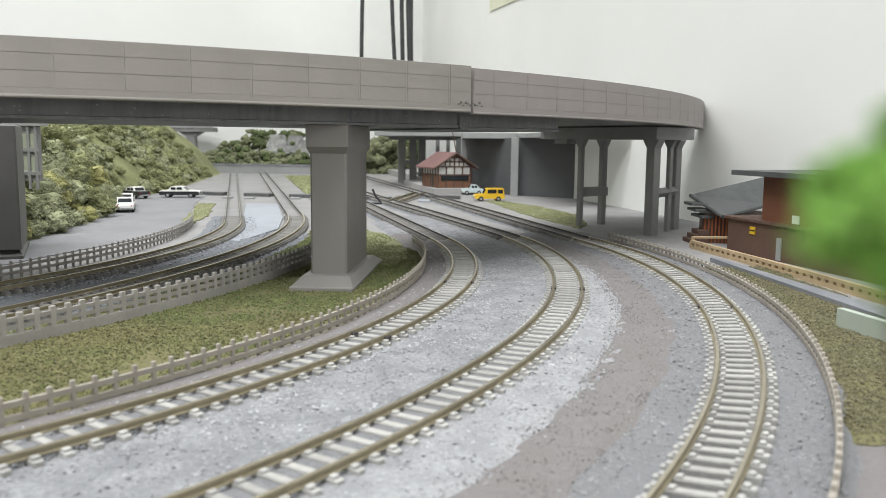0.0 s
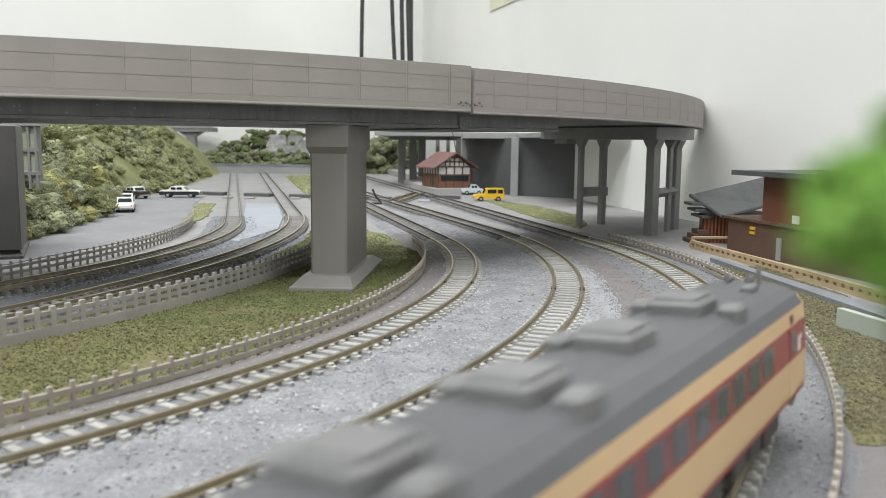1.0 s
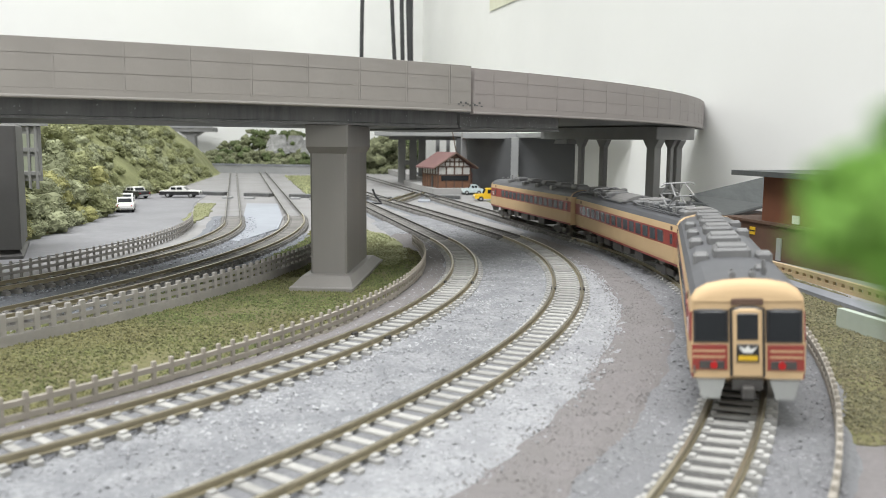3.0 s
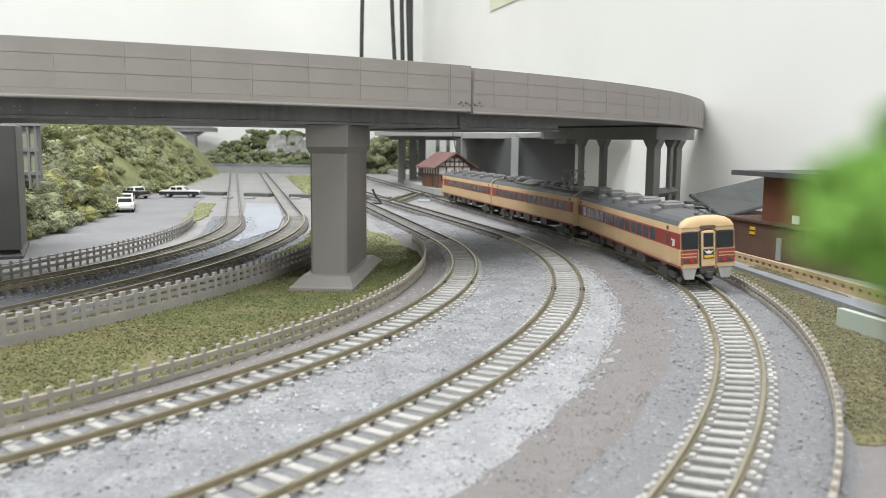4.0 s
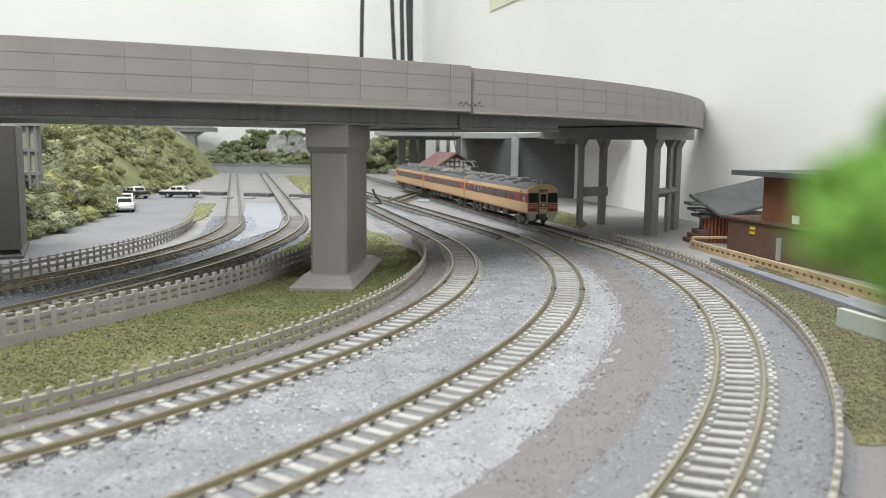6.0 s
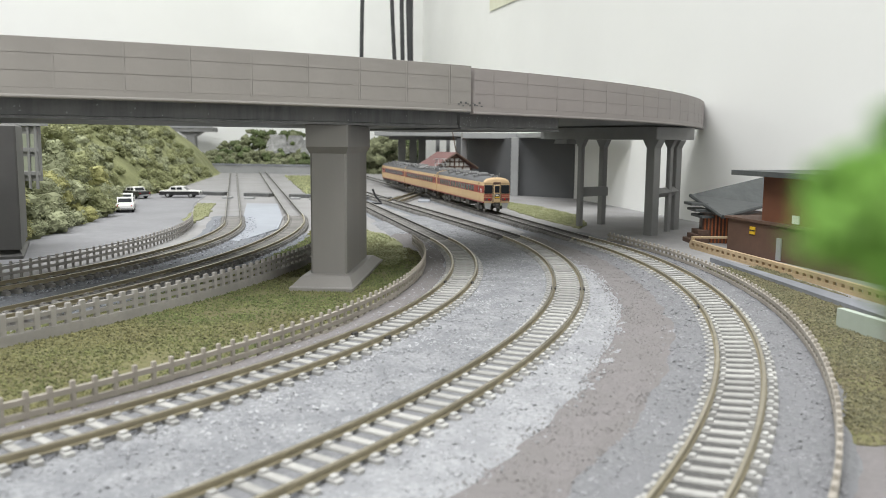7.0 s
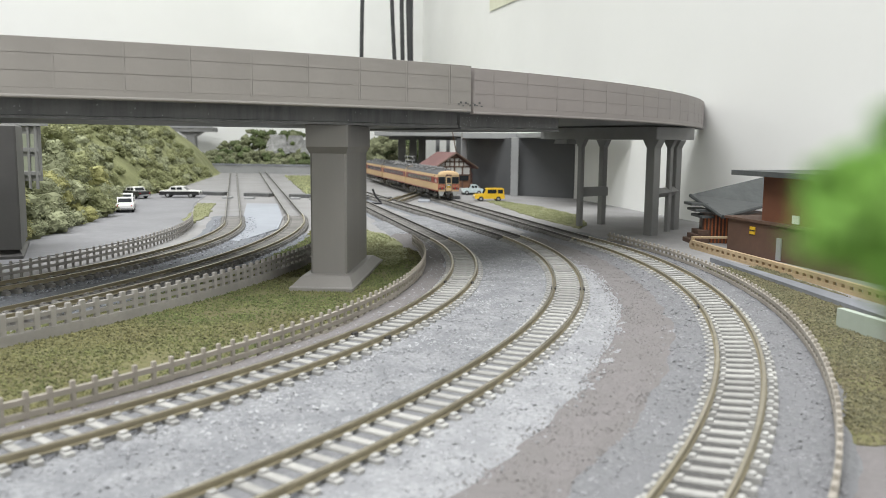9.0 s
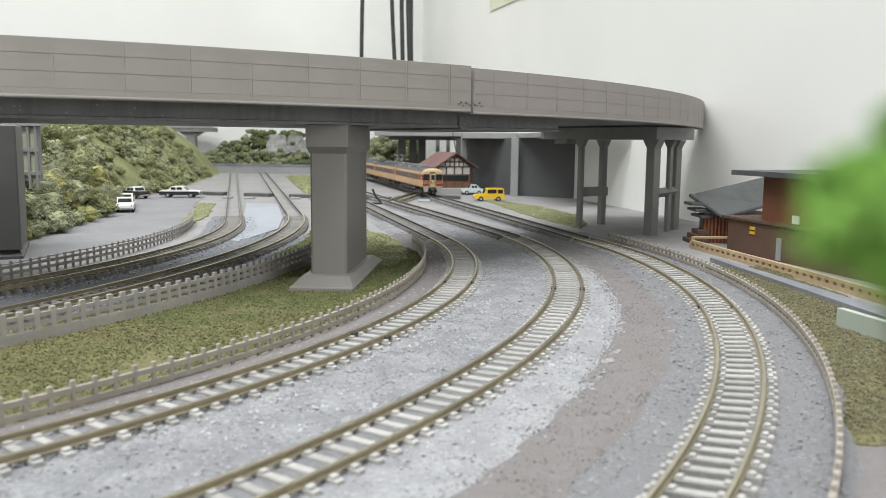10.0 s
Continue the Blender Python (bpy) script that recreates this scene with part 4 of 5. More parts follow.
def car(kind):
    """One coach, 131 mm long, rail top at z = 0, travelling towards +y. kind: tail, middle or lead."""
    label = {"tail": "cream and red model express coach with a cab at its tail", "middle": "cream and red model express power coach with pantograph",
             "lead": "cream and red model express coach with a leading cab"}[kind]
    ob = thing("train_car", label, "train car", "coaches of the express train")
    y0, y1 = -HALF, HALF
    noses = (kind == "tail", kind == "lead")
    part("floor_stripe", shell_strip(6.6, 7.4, y0, y1, noses), M_RED, ob, "red stripe along the sill")
    part("lower_side", shell_strip(7.4, 12.8, y0, y1, noses), M_CREAM, ob, "cream lower side")
    part("window_band", shell_strip(12.8, 17.8, y0, y1, noses), M_RED, ob, "red window band")
    part("upper_side", shell_strip(17.8, 20.0, y0, y1, noses), M_CREAM, ob, "cream upper side")
    part("roof", roof_shell(y0 + (1.6 if noses[0] else 0), y1 - (1.6 if noses[1] else 0)), M_ROOF, ob, "dark grey roof")
    part("roof_rim", Build().add([(x, y, z) for y in ((y0 - 0.1, y0 + 1.3) if kind != "tail" else (y1 - 1.3, y1 + 0.1)) for x, z in
                                  [(x * 1.006, z + 0.08) for x, z in skin(20.0, 23.2)] + [(-x * 1.006, z + 0.08) for x, z in skin(20.0, 23.2)[::-1][1:]]],
                                 [(j, j + 1, j + 10, j + 9) for j in range(8)]), M_CREAM, ob, "cream rim at the roof's end")
    ends = Build()
    cap = [(x, z) for x, z in skin(6.6, 20.0)] + [(-x, z) for x, z in skin(6.6, 20.0)[::-1]]
    for y, plain in ((y0, kind != "tail"), (y1, kind != "lead")):
        if plain:
            ends.add([(x * 0.995, y, z) for x, z in cap], [tuple(range(len(cap)))])
            ends.box(-2.6, 2.6, y - 1.2 if y < 0 else y, y if y < 0 else y + 1.2, 6.8, 18.0, 0.2)
    ends.add([(x * 0.98, y, 6.7) for x, y in ((-9.0, y0 + 1), (9.0, y0 + 1), (9.0, y1 - 1), (-9.0, y1 - 1))], [(0, 1, 2, 3)])
    part("end_wall", ends, M_CREAM, ob, "cream end wall with gangway")
    pane = Build().box(-0.12, 0.10, -2.75, 2.75, 13.4, 17.2, 0.08).mesh("side_window", M_GLASSB)
    lo, hi = (-40, 53) if kind == "tail" else ((-53, 40) if kind == "lead" else (-50, 50))
    n = 14
    for i in range(n):
        y = lo + (hi - lo) * i / (n - 1)
        for sgn in (-1, 1):
            o = new("side_window", pane)
            o.parent = ob
            o.matrix_basis = pose(sgn * 9.16 * MM, y * MM, 0, 0, 0, 0)
            tagged(o, "grey tinted side window")
    for y in ((-55.0, 60.5) if kind == "tail" else (-60.5, 55.0)):
        for sgn in (-1, 1):
            d = part("side_door", Build().box(sgn * 9.16 - 0.12, sgn * 9.16 + 0.10, y - 2.2, y + 2.2, 7.5, 12.8, 0.05), M_CREAM, ob, "cream folding side door")
            part("door_top", Build().box(sgn * 9.16 - 0.12, sgn * 9.16 + 0.10, y - 2.2, y + 2.2, 12.8, 17.7, 0.05), M_RED, d, "red upper door leaf")
            part("door_window", Build().box(sgn * 9.16 - 0.18, sgn * 9.16 + 0.18, y - 1.0, y + 1.0, 13.7, 16.9, 0.05), M_GLASSB, d)
            part("rain_strip", Build().box(sgn * 9.05 - 0.12, sgn * 9.05 + 0.12, y - 0.7, y + 0.7, 18.2, 19.4), M_TIMBER, d, "small dark destination plate")
    if kind != "middle":
        sg = 1 if kind == "tail" else -1
        for sgn in (-1, 1):
            part("side_mark", Build().box(sgn * 9.2 - 0.1, sgn * 9.2 + 0.1, -sg * 60 - 1.4, -sg * 60 - 0.9, 13.4, 15.6).box(sgn * 9.2 - 0.1, sgn * 9.2 + 0.1, -sg * 60 - 0.3, -sg * 60 + 0.2, 13.4, 15.6)
                 .box(sgn * 9.2 - 0.1, sgn * 9.2 + 0.1, -sg * 60 - 0.3, -sg * 60 + 1.2, 15.1, 15.6), M_WHITE, ob, "white mark on the red band")
        for y in (-33, -10, 12, 33.5, 54.5):
            ac_unit(ob, sg * y)
        for x, y in ((5.9, -35), (5.9, 11.5), (5.9, 34), (-5.9, -35), (-5.9, -9), (-5.9, 12), (-5.9, 34)):
            part("roof_vent", Build().box(x - 1.5, x + 1.5, sg * y - 2.2, sg * y + 2.2, 21.8, 24.0, 0.5), M_UNIT, ob, "small grey roof vent")
        part("roof_aerial", Build().box(2.4, 4.2, -sg * 54 - 2, -sg * 54 + 2, 22.6, 23.9, 0.3).tube([(3.2, -sg * 60, 22.6), (3.2, -sg * 60, 25.6)], 0.35, 8), M_UNIT, ob, "grey roof aerial")
        for x in (-2.0, 1.2):
            part("horn", Build().disc(x, -sg * 62, 23.6, 0.5, 2.4, "y", 10).tube([(x, -sg * 61.5, 22.6), (x, -sg * 61.5, 24.4)], 0.3, 8), M_UNIT, ob)
    else:
        power_roof(ob)
    for y in (-47.2, 47.2):
        bogie(ob, y)
    for y, ln, h in ((-24, 9, 3.2), (-10, 8, 2.6), (3, 11, 3.4), (17, 8, 2.8), (29, 6, 3.0)):
        part("underfloor_box", Build().box(-8.4, 8.4, y - ln / 2, y + ln / 2, 6.6 - h, 6.7, 0.3), M_GEAR, ob, "black underfloor equipment")
    part("coupling_bar", Build().box(-0.8, 0.8, y0 - 1.4, y0 + 4, 3.8, 5.2).box(-0.8, 0.8, y1 - 4, y1 + 1.4, 3.8, 5.2), M_GEAR, ob)
    if kind == "tail":
        cab_face(ob, y0)
    if kind == "lead":
        f = cab_face(ob, y0)
        f.matrix_basis = pose(0, 0, 0, 0, 0, 180)
    return ob


CARS = [car("tail"), car("middle"), car("lead")]
# the tail of the train along the outer track, by the second
TAIL = ((0.0, -880.0), (0.5, -763.5), (0.8, -700.5), (1.0, -655.7), (1.5, -541.0), (2.0, -435.0), (2.5, -341.8), (2.7, -304.6), (3.2, -228.0), (3.8, -149.3), (4.0, -126.0),
        (4.5, -73.0), (5.0, -20.5), (5.5, 28.7), (6.2, 91.0), (6.8, 142.0), (7.0, 159.0), (7.5, 201.5), (8.0, 239.0), (8.5, 264.0), (9.0, 288.5), (9.5, 317.0), (10.0, 345.5))


def tail_at(t):
    """Smooth run between those marks (cubic through neighbours)."""
    ts, ss = [q[0] for q in TAIL], [q[1] for q in TAIL]
    sl = np.gradient(np.array(ss), np.array(ts))
    i = min(max(int(np.searchsorted(ts, t)) - 1, 0), len(ts) - 2)
    h = ts[i + 1] - ts[i]
    u = (t - ts[i]) / h
    return float((2 * u**3 - 3 * u**2 + 1) * ss[i] + (u**3 - 2 * u**2 + u) * h * sl[i] + (-2 * u**3 + 3 * u**2) * ss[i + 1] + (u**3 - u**2) * h * sl[i + 1])


def car_pose(k, t):
    mid = tail_at(t) + HALF + k * 134.2
    ax, ay = on(T3, mid - 47.2)[:2]
    bx, by = on(T3, mid + 47.2)[:2]
    return pose((ax + bx) / 2 * MM, (ay + by) / 2 * MM, 0, 0, 0, math.degrees(math.atan2(by - ay, bx - ax)) - 90) @ pose(0, 0, 0, 0, -cant_at(T3, mid), 0)


def motions():
    for k, ob in enumerate(CARS):
        walk(ob, [(i * 0.2, car_pose(k, i * 0.2)) for i in range(51)])


# ---- hills and shrubs ----
EDGE = ((300, -190), (397, -200), (470, -208), (553, -224), (640, -258), (700, -264), (760, -262), (1180, -326), (1400, -372))


def hill_edge(y):
    return float(np.interp(y, [q[0] for q in EDGE], [q[1] for q in EDGE]))


def hill_z(x, y):
    d = hill_edge(y) - x
    if d < 0:
        return -3.6
    rise = 60 * (1 - math.exp(-d / 55.0)) + 0.35 * d
    return -3.6 + min(rise, 130) + 5.0 * hump(x, y, 38, 0.5) * min(d / 20, 1)


def grid_hill(name, x0, x1, y0, y1, nx, ny, fn, material, label):
    b = Build()
    verts = [(x0 + (x1 - x0) * i / nx, y0 + (y1 - y0) * j / ny) for j in range(ny + 1) for i in range(nx + 1)]
    verts = [(x, y, fn(x, y)) for x, y in verts]
    b.add(verts, [(j * (nx + 1) + i, j * (nx + 1) + i + 1, (j + 1) * (nx + 1) + i + 1, (j + 1) * (nx + 1) + i) for j in range(ny) for i in range(nx)])
    return structure(name, b, material, label, "hill", True)


grid_hill("hill", -560, -180, 300, 1300, 60, 130, hill_z, M_HILL, "steep wooded hillside of the layout")


def clumps(centres, radii, per, size, material, name, label, flat_k=0.85):
    """Foam foliage: uneven cushions, each a cloud of small crumbs round a lumpy shell."""
    out, sz = [], []
    for (cx, cy, cz), r in zip(centres, radii):
        n = int(per * (r / 6.0) ** 2) + 12
        d = rng.normal(size=(n, 3))
        d /= np.linalg.norm(d, axis=1)[:, None]
        d[:, 2] = np.abs(d[:, 2]) * 1.1 - 0.25
        lump = 0.80 + 0.24 * np.sin(d[:, 0] * 5 + cx) * np.cos(d[:, 1] * 4 + cy) + 0.085 * rng.normal(size=n)
        q = d * (r * lump)[:, None] * np.array([1, 1, flat_k])
        out.append(q + np.array([cx, cy, cz]))
        sz.append(rng.uniform(0.5, 1.25, n) * size)
    p, s = np.concatenate(out), np.concatenate(sz)
    bm = bmesh.new()
    bmesh.ops.create_icosphere(bm, subdivisions=3, radius=1.0)
    bm.verts.index_update()
    bv = np.array([v.co[:] for v in bm.verts])
    bf = np.array([[v.index for v in f.verts] for f in bm.faces])
    bm.free()
    vs, fs = [], []
    for k, ((cx, cy, cz), r) in enumerate(zip(centres, radii)):
        lump = 0.70 + 0.19 * np.sin(bv[:, 0] * 5 + cx) * np.cos(bv[:, 1] * 4 + cy) + 0.10 * np.sin(bv[:, 2] * 9 + cx) * np.sin(bv[:, 0] * 8 + cy) + 0.04 * rng.normal(size=len(bv))
        vs.append(bv * (r * lump)[:, None] * np.array([1, 1, flat_k]) + np.array([cx, cy, cz]))
        fs.append(bf + k * len(bv))
    me = bpy.data.meshes.new("foliage_lumps")
    me.from_pydata((np.concatenate(vs) * MM).tolist(), [], np.concatenate(fs).tolist())
    me.materials.append(material)
    stuff("foliage_lumps", me, label, "foliage")
    return stuff(name, bits_mesh(name, p, s, material, 0.8, 0.6), label, "foliage")


sets = {"olive": ([], []), "yellow": ([], []), "grey": ([], [])}
for i in range(1150):
    y = 330 + 800 * rng.uniform() ** 1.4
    d = rng.uniform(-2, 105)
    x = hill_edge(y) - d
    r = rng.uniform(3.5, 7.0) if rng.uniform() < 0.5 else rng.uniform(8.0, 12.5)
    if y > 640:
        r *= 0.62
    if hump(x, y, 60, 9.0) < -0.42 and y > 560:
        continue
    tone = hump(x, y, 24, 3.3) + rng.uniform(-0.25, 0.25)
    kind = "yellow" if (tone > (0.02 if y < 500 else 0.25) and y < 650) else ("grey" if tone < -0.15 else "olive")
    sets[kind][0].append((x, y, hill_z(x, y) + r * 0.55))
    sets[kind][1].append(r)
for i in range(60):
    y = rng.uniform(360, 640)
    sets["grey"][0].append((hill_edge(y) - rng.uniform(0, 6), y, -1.5 + rng.uniform(0, 4)))
    sets["grey"][1].append(rng.uniform(4, 7.5))
clumps(*sets["olive"], 150, 0.60, M_LEAF, "hill_foliage", "olive green foam shrubs covering the hillside")
clumps(*sets["yellow"], 150, 0.60, M_LEAF2, "hill_foliage", "yellowish green foam shrubs at the hill's foot")
clumps(*sets["grey"], 150, 0.60, M_LEAF3, "hill_foliage", "pale grey-green foam shrubs on the hillside")


def slope_top(x):
    return float(np.interp(x, (-410, -380, -330), (8, 26, 62)))


cs, rs = [], []
for i in range(300):
    x, y = rng.uniform(-400, -215), rng.uniform(1300, 1440)
    h = 10 + 28 * min(1, (y - 1290) / 90) + (20 if x > -330 else 0) * min(1, (y - 1310) / 60)
    cs.append((x, y, rng.uniform(-3, min(h * 1.2, slope_top(x)))))
    rs.append(rng.uniform(4.5, 8))
for i in range(90):
    x, y = rng.uniform(-215, -40), rng.uniform(1330, 1420)
    cs.append((x, y, rng.uniform(-3, 46)))
    rs.append(rng.uniform(6, 12))
cs3, rs3 = [], []
for i in range(520):
    x, y = rng.uniform(-410, -225), rng.uniform(1300, 1410)
    cs3.append((x, y, rng.uniform(-3, min(16 + 0.45 * (y - 1300), slope_top(x)))))
    rs3.append(rng.uniform(4.5, 8.5))
for i in range(110):
    x, y = rng.uniform(-135, -55), rng.uniform(1290, 1400)
    cs3.append((x, y, rng.uniform(-3, 52)))
    rs3.append(rng.uniform(6, 12))
clumps(cs3, rs3, 110, 1.0, M_LEAF3, "far_shrubs", "olive green foam shrubs before the back wall")
clumps(cs, rs, 110, 1.0, M_LEAFD, "far_shrubs", "deep green foam shrubs before the back wall")


def rock(x, y, z, sx, sy, sz):
    b = Build()
    n, m = 14, 9
    verts = []
    for j in range(m):
        for i in range(n):
            a, t = 2 * math.pi * i / n, j / (m - 1)
            k = (1 - 0.45 * t) * (1 + 0.28 * hump(math.cos(a) * 3 + x, math.sin(a) * 3 + t * 4, 1.1, 4.0))
            verts.append((x + sx * k * math.cos(a), y + sy * k * math.sin(a), z + sz * t))
    faces = [(j * n + i, j * n + (i + 1) % n, (j + 1) * n + (i + 1) % n, (j + 1) * n + i) for j in range(m - 1) for i in range(n)]
    faces.append(tuple(range((m - 1) * n, m * n)))
    ob = part("rock_face", b.add(verts, faces), M_ROCK)
    return tagged(ob, "bare grey plaster rock among the shrubs", "rock", "rocks of the hillside")


for x, y, z, sx, sy, sz in ((-268, 1345, 26, 21, 12, 30), (-240, 1350, 28, 19, 12, 27), (-218, 1335, 22, 14, 10, 26)):
    rock(x, y, z, sx, sy, sz)


# ---- far viaduct, dark boards, platform and station ----
def far_viaduct():
    ob = thing("far_viaduct", "small grey viaduct far behind the hill", "viaduct")
    part("deck", Build().box(-620, -385, 1395, 1425, 60, 68, 0.6), M_MIDGREY, ob)
    part("coping", Build().box(-620, -385, 1393, 1396, 66, 71, 0.4), M_LTGREY, ob)
    part("pier", Build().box(-432, -418, 1402, 1418, -3.5, 60, 0.8), M_MIDGREY, ob)
    v = []
    for z, k in ((52, 7), (60, 20)):
        v += [(-425 - k, 1401, z), (-425 + k, 1401, z), (-425 + k, 1419, z), (-425 - k, 1419, z)]
    part("pier_head", Build().add(v, [(0, 1, 2, 3), (4, 5, 6, 7), (0, 1, 5, 4), (1, 2, 6, 5), (2, 3, 7, 6), (3, 0, 4, 7)]), M_MIDGREY, ob)


far_viaduct()
structure("retaining_wall", slab(Vector((-420, 1292)), Vector((-172, 1262)), -6, -3.5, 8.0), M_LTGREY, "low grey retaining wall before the far shrubs", "wall")
structure("wall_coping", slab(Vector((-420, 1291)), Vector((-172, 1261)), -8, 8.0, 10.5), M_KERB, "grey coping along the low retaining wall", "trim")


def elevated_station():
    """The grey elevated deck behind the station, on columns, with dark boards closing its underside."""
    ob = thing("elevated_deck", "grey elevated deck on columns with dark boards beneath", "viaduct")
    part("deck", Build().prism([(-75, 52.6), (120, 52.6), (120, 56.5), (-75, 56.5)], 900, 1030), M_LTGREY, ob, "light grey deck edge")
    part("deck_edge", Build().prism([(18, 50.0), (130, 50.0), (130, 55.0), (18, 55.0)], 800, 900), M_LTGREY, ob, "light grey deck edge")
    # added slab, hidden behind the cap beam, that shades the wall below
    part("wall_shading_deck", flat([(84, 630), (139, 630), (90, 884), (62, 884)], 50.6, 54.5), M_LTGREY, ob, "unseen light grey slab added to shade the wall")
    part("deck_beam", Build().prism([(-66, 48.5), (60, 48.5), (60, 52.6), (-66, 52.6)], 1000, 1010), M_MIDGREY, ob)
    for x, y, w in ((-52, 1030, 4.5), (-38, 1030, 4.5), (-27, 1030, 4.5)):
        part("column", Build().box(x - w, x + w, y - 4, y + 4, -3.5, 52.6, 0.5), M_MIDGREY, ob)
    part("column_tie", Build().box(-56, -22, 1027, 1033, 18, 24, 0.5), M_MIDGREY, ob)
    for x in (-8, 5, 17, 29):
        part("column", Build().box(x - 2.4, x + 2.4, 1040, 1046, -3.5, 50, 0.5), M_LTGREY, ob)
    for x, y, w in ((20.5, 862, 3.2), (66, 778, 3.4)):
        part("column", Build().box(x - w, x + w, y - 3, y + 3, -3.5, 51, 0.5), M_LTGREY, ob, "light grey column")
    a, b2, c = Vector((16, 905)), Vector((66, 790)), Vector((119, 752))
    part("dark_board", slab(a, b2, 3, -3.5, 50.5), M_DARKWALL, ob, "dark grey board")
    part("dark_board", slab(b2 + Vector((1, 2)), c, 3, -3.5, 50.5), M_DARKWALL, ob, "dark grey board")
    return ob


elevated_station()

structure("platform", flat([(-140, 1500), (-128, 1500), (-26, 985), (40, 965), (40, 1040), (-40, 1240), (-90, 1500)], -3.5, 4.0), M_PLATF, "pale concrete station platform", "platform")
structure("platform", flat([(-10, 788), (36, 800), (36, 860), (0, 985), (-26, 985), (-46, 960), (-24, 850)], -3.5, 2.0), M_PLATF, "pale concrete forecourt of the station", "platform")
structure("platform_step", flat([(-52, 1140), (-44, 1142), (-20, 980), (-28, 980)], -3.5, 1.0), M_PLATF, "lower edge of the station platform", "platform")


def station():
    """Half-timbered station: red-brown hipped gable roof, white plaster gable, boarded base."""
    ob = thing("station_house", "small half-timbered station with red-brown roof on the platform", "house", "", 2.4, 827, 2.0, 21)
    w, d, h = 33.6, 22.0, 20.4
    base = part("base_wall", Build().box(-w / 2, w / 2, -d, d, 0, 12.5, 0.2), M_BRICK, ob, "orange-brown boarded base")
    part("upper_wall", Build().box(-w / 2 + 0.3, w / 2 - 0.3, -d + 0.3, d - 0.3, 12.5, h, 0.1), M_PLASTER, ob, "white plaster upper wall")
    part("gable", Build().prism([(-w / 2 + 0.3, h), (w / 2 - 0.3, h), (0, h + 11.5)], -d + 0.3, d - 0.3), M_PLASTER, ob, "white plaster gable")
    for sgn in (-1, 1):
        r = Build().add([(0, -d - 4.5, h + 14), (0, d + 4.5, h + 14), (sgn * (w / 2 + 6), d + 4.5, h - 0.6), (sgn * (w / 2 + 6), -d - 4.5, h - 0.6),
                         (0, -d - 4.5, h + 12.6), (0, d + 4.5, h + 12.6), (sgn * (w / 2 + 6), d + 4.5, h - 2.0), (sgn * (w / 2 + 6), -d - 4.5, h - 2.0)],
                        [(0, 1, 2, 3), (4, 5, 6, 7), (0, 1, 5, 4), (1, 2, 6, 5), (2, 3, 7, 6), (3, 0, 4, 7)])
        rf = part("roof_side", r, M_REDROOF, ob, "red-brown tiled roof slope")
        part("barge_board", Build().tube([(0, -d - 4.7, h + 13.2), (sgn * (w / 2 + 6), -d - 4.7, h - 1.4)], 0.9, 4), M_TIMBER, rf, "dark barge board")
    for z in (12.5, h):
        part("timber_rail", Build().box(-w / 2 - 0.3, w / 2 + 0.3, -d - 0.3, d + 0.3, z - 0.6, z + 0.7), M_TIMBER, ob, "dark timber rail")
    for x in (-w / 2, -w / 4, 0, w / 4, w / 2):
        part("timber_post", Build().box(x - 0.7, x + 0.7, -d - 0.45, -d + 0.3, 0, h + (10 if x == 0 else 0), 0.1), M_TIMBER, ob, "dark timber post")
    for i in range(7):
        y = -d + 2 * d * i / 6
        part("timber_post", Build().box(-w / 2 - 0.45, -w / 2 + 0.3, y - 0.6, y + 0.6, 0, h, 0.1), M_TIMBER, ob, "dark timber post")
    part("gable_rail", Build().box(-w / 2 + 5.5, w / 2 - 5.5, -d - 0.4, -d + 0.3, h + 4.2, h + 5.4, 0.1), M_TIMBER, ob, "dark timber rail")
    part("gable_top", Build().prism([(-5.6, h + 8.0), (5.6, h + 8.0), (0, h + 12.0)], -d - 0.4, -d + 0.4), M_TIMBER, ob, "dark boarded gable top")
    for x in (-9.5, -4.8, 4.8, 9.5):
        part("timber_post", Build().box(x - 0.5, x + 0.5, -d - 0.4, -d + 0.3, h, h + (7.5 if abs(x) < 6 else 4.4), 0.1), M_TIMBER, ob, "dark timber post")
    part("window_strip", Build().box(-w / 2 + 3, w / 2 - 2, -d - 0.5, -d + 0.2, 7.0, 12.0, 0.1), M_GLASS, ob, "dark window strip")
    part("door", Build().box(-w / 2 - 0.55, -w / 2 + 0.2, -9, -4, 0.2, 11.5, 0.1), M_BLACK, ob, "dark doorway")
    part("side_lean_to", Build().prism([(w / 2, 0), (w / 2 + 9, 0), (w / 2 + 9, 14), (w / 2, 18)], -6, 14), M_REDROOF, ob, "red-brown lean-to")
    part("flag_pole", Build().tube([(0, -d - 4, h + 14), (-5, -d - 4, h + 38)], 0.5, 6), M_TIMBER, ob, "thin dark pole")
    return ob


station()


def kiosk():
    ob = thing("signal_cabin", "small dark cabin with white shapes on the platform", "cabin", "", -33, 1090, 4.0)
    part("cabin_wall", Build().box(-10, 4, -6, 6, 0, 16, 0.3), M_KERB, ob)
    part("cabin_roof", Build().box(-12, 6, -8, 8, 16, 18.5, 0.4), M_SLATE, ob)
    part("white_board", Build().box(-3, 2, -6.6, -6, 3, 13, 0.1), M_WHITE, ob)


kiosk()


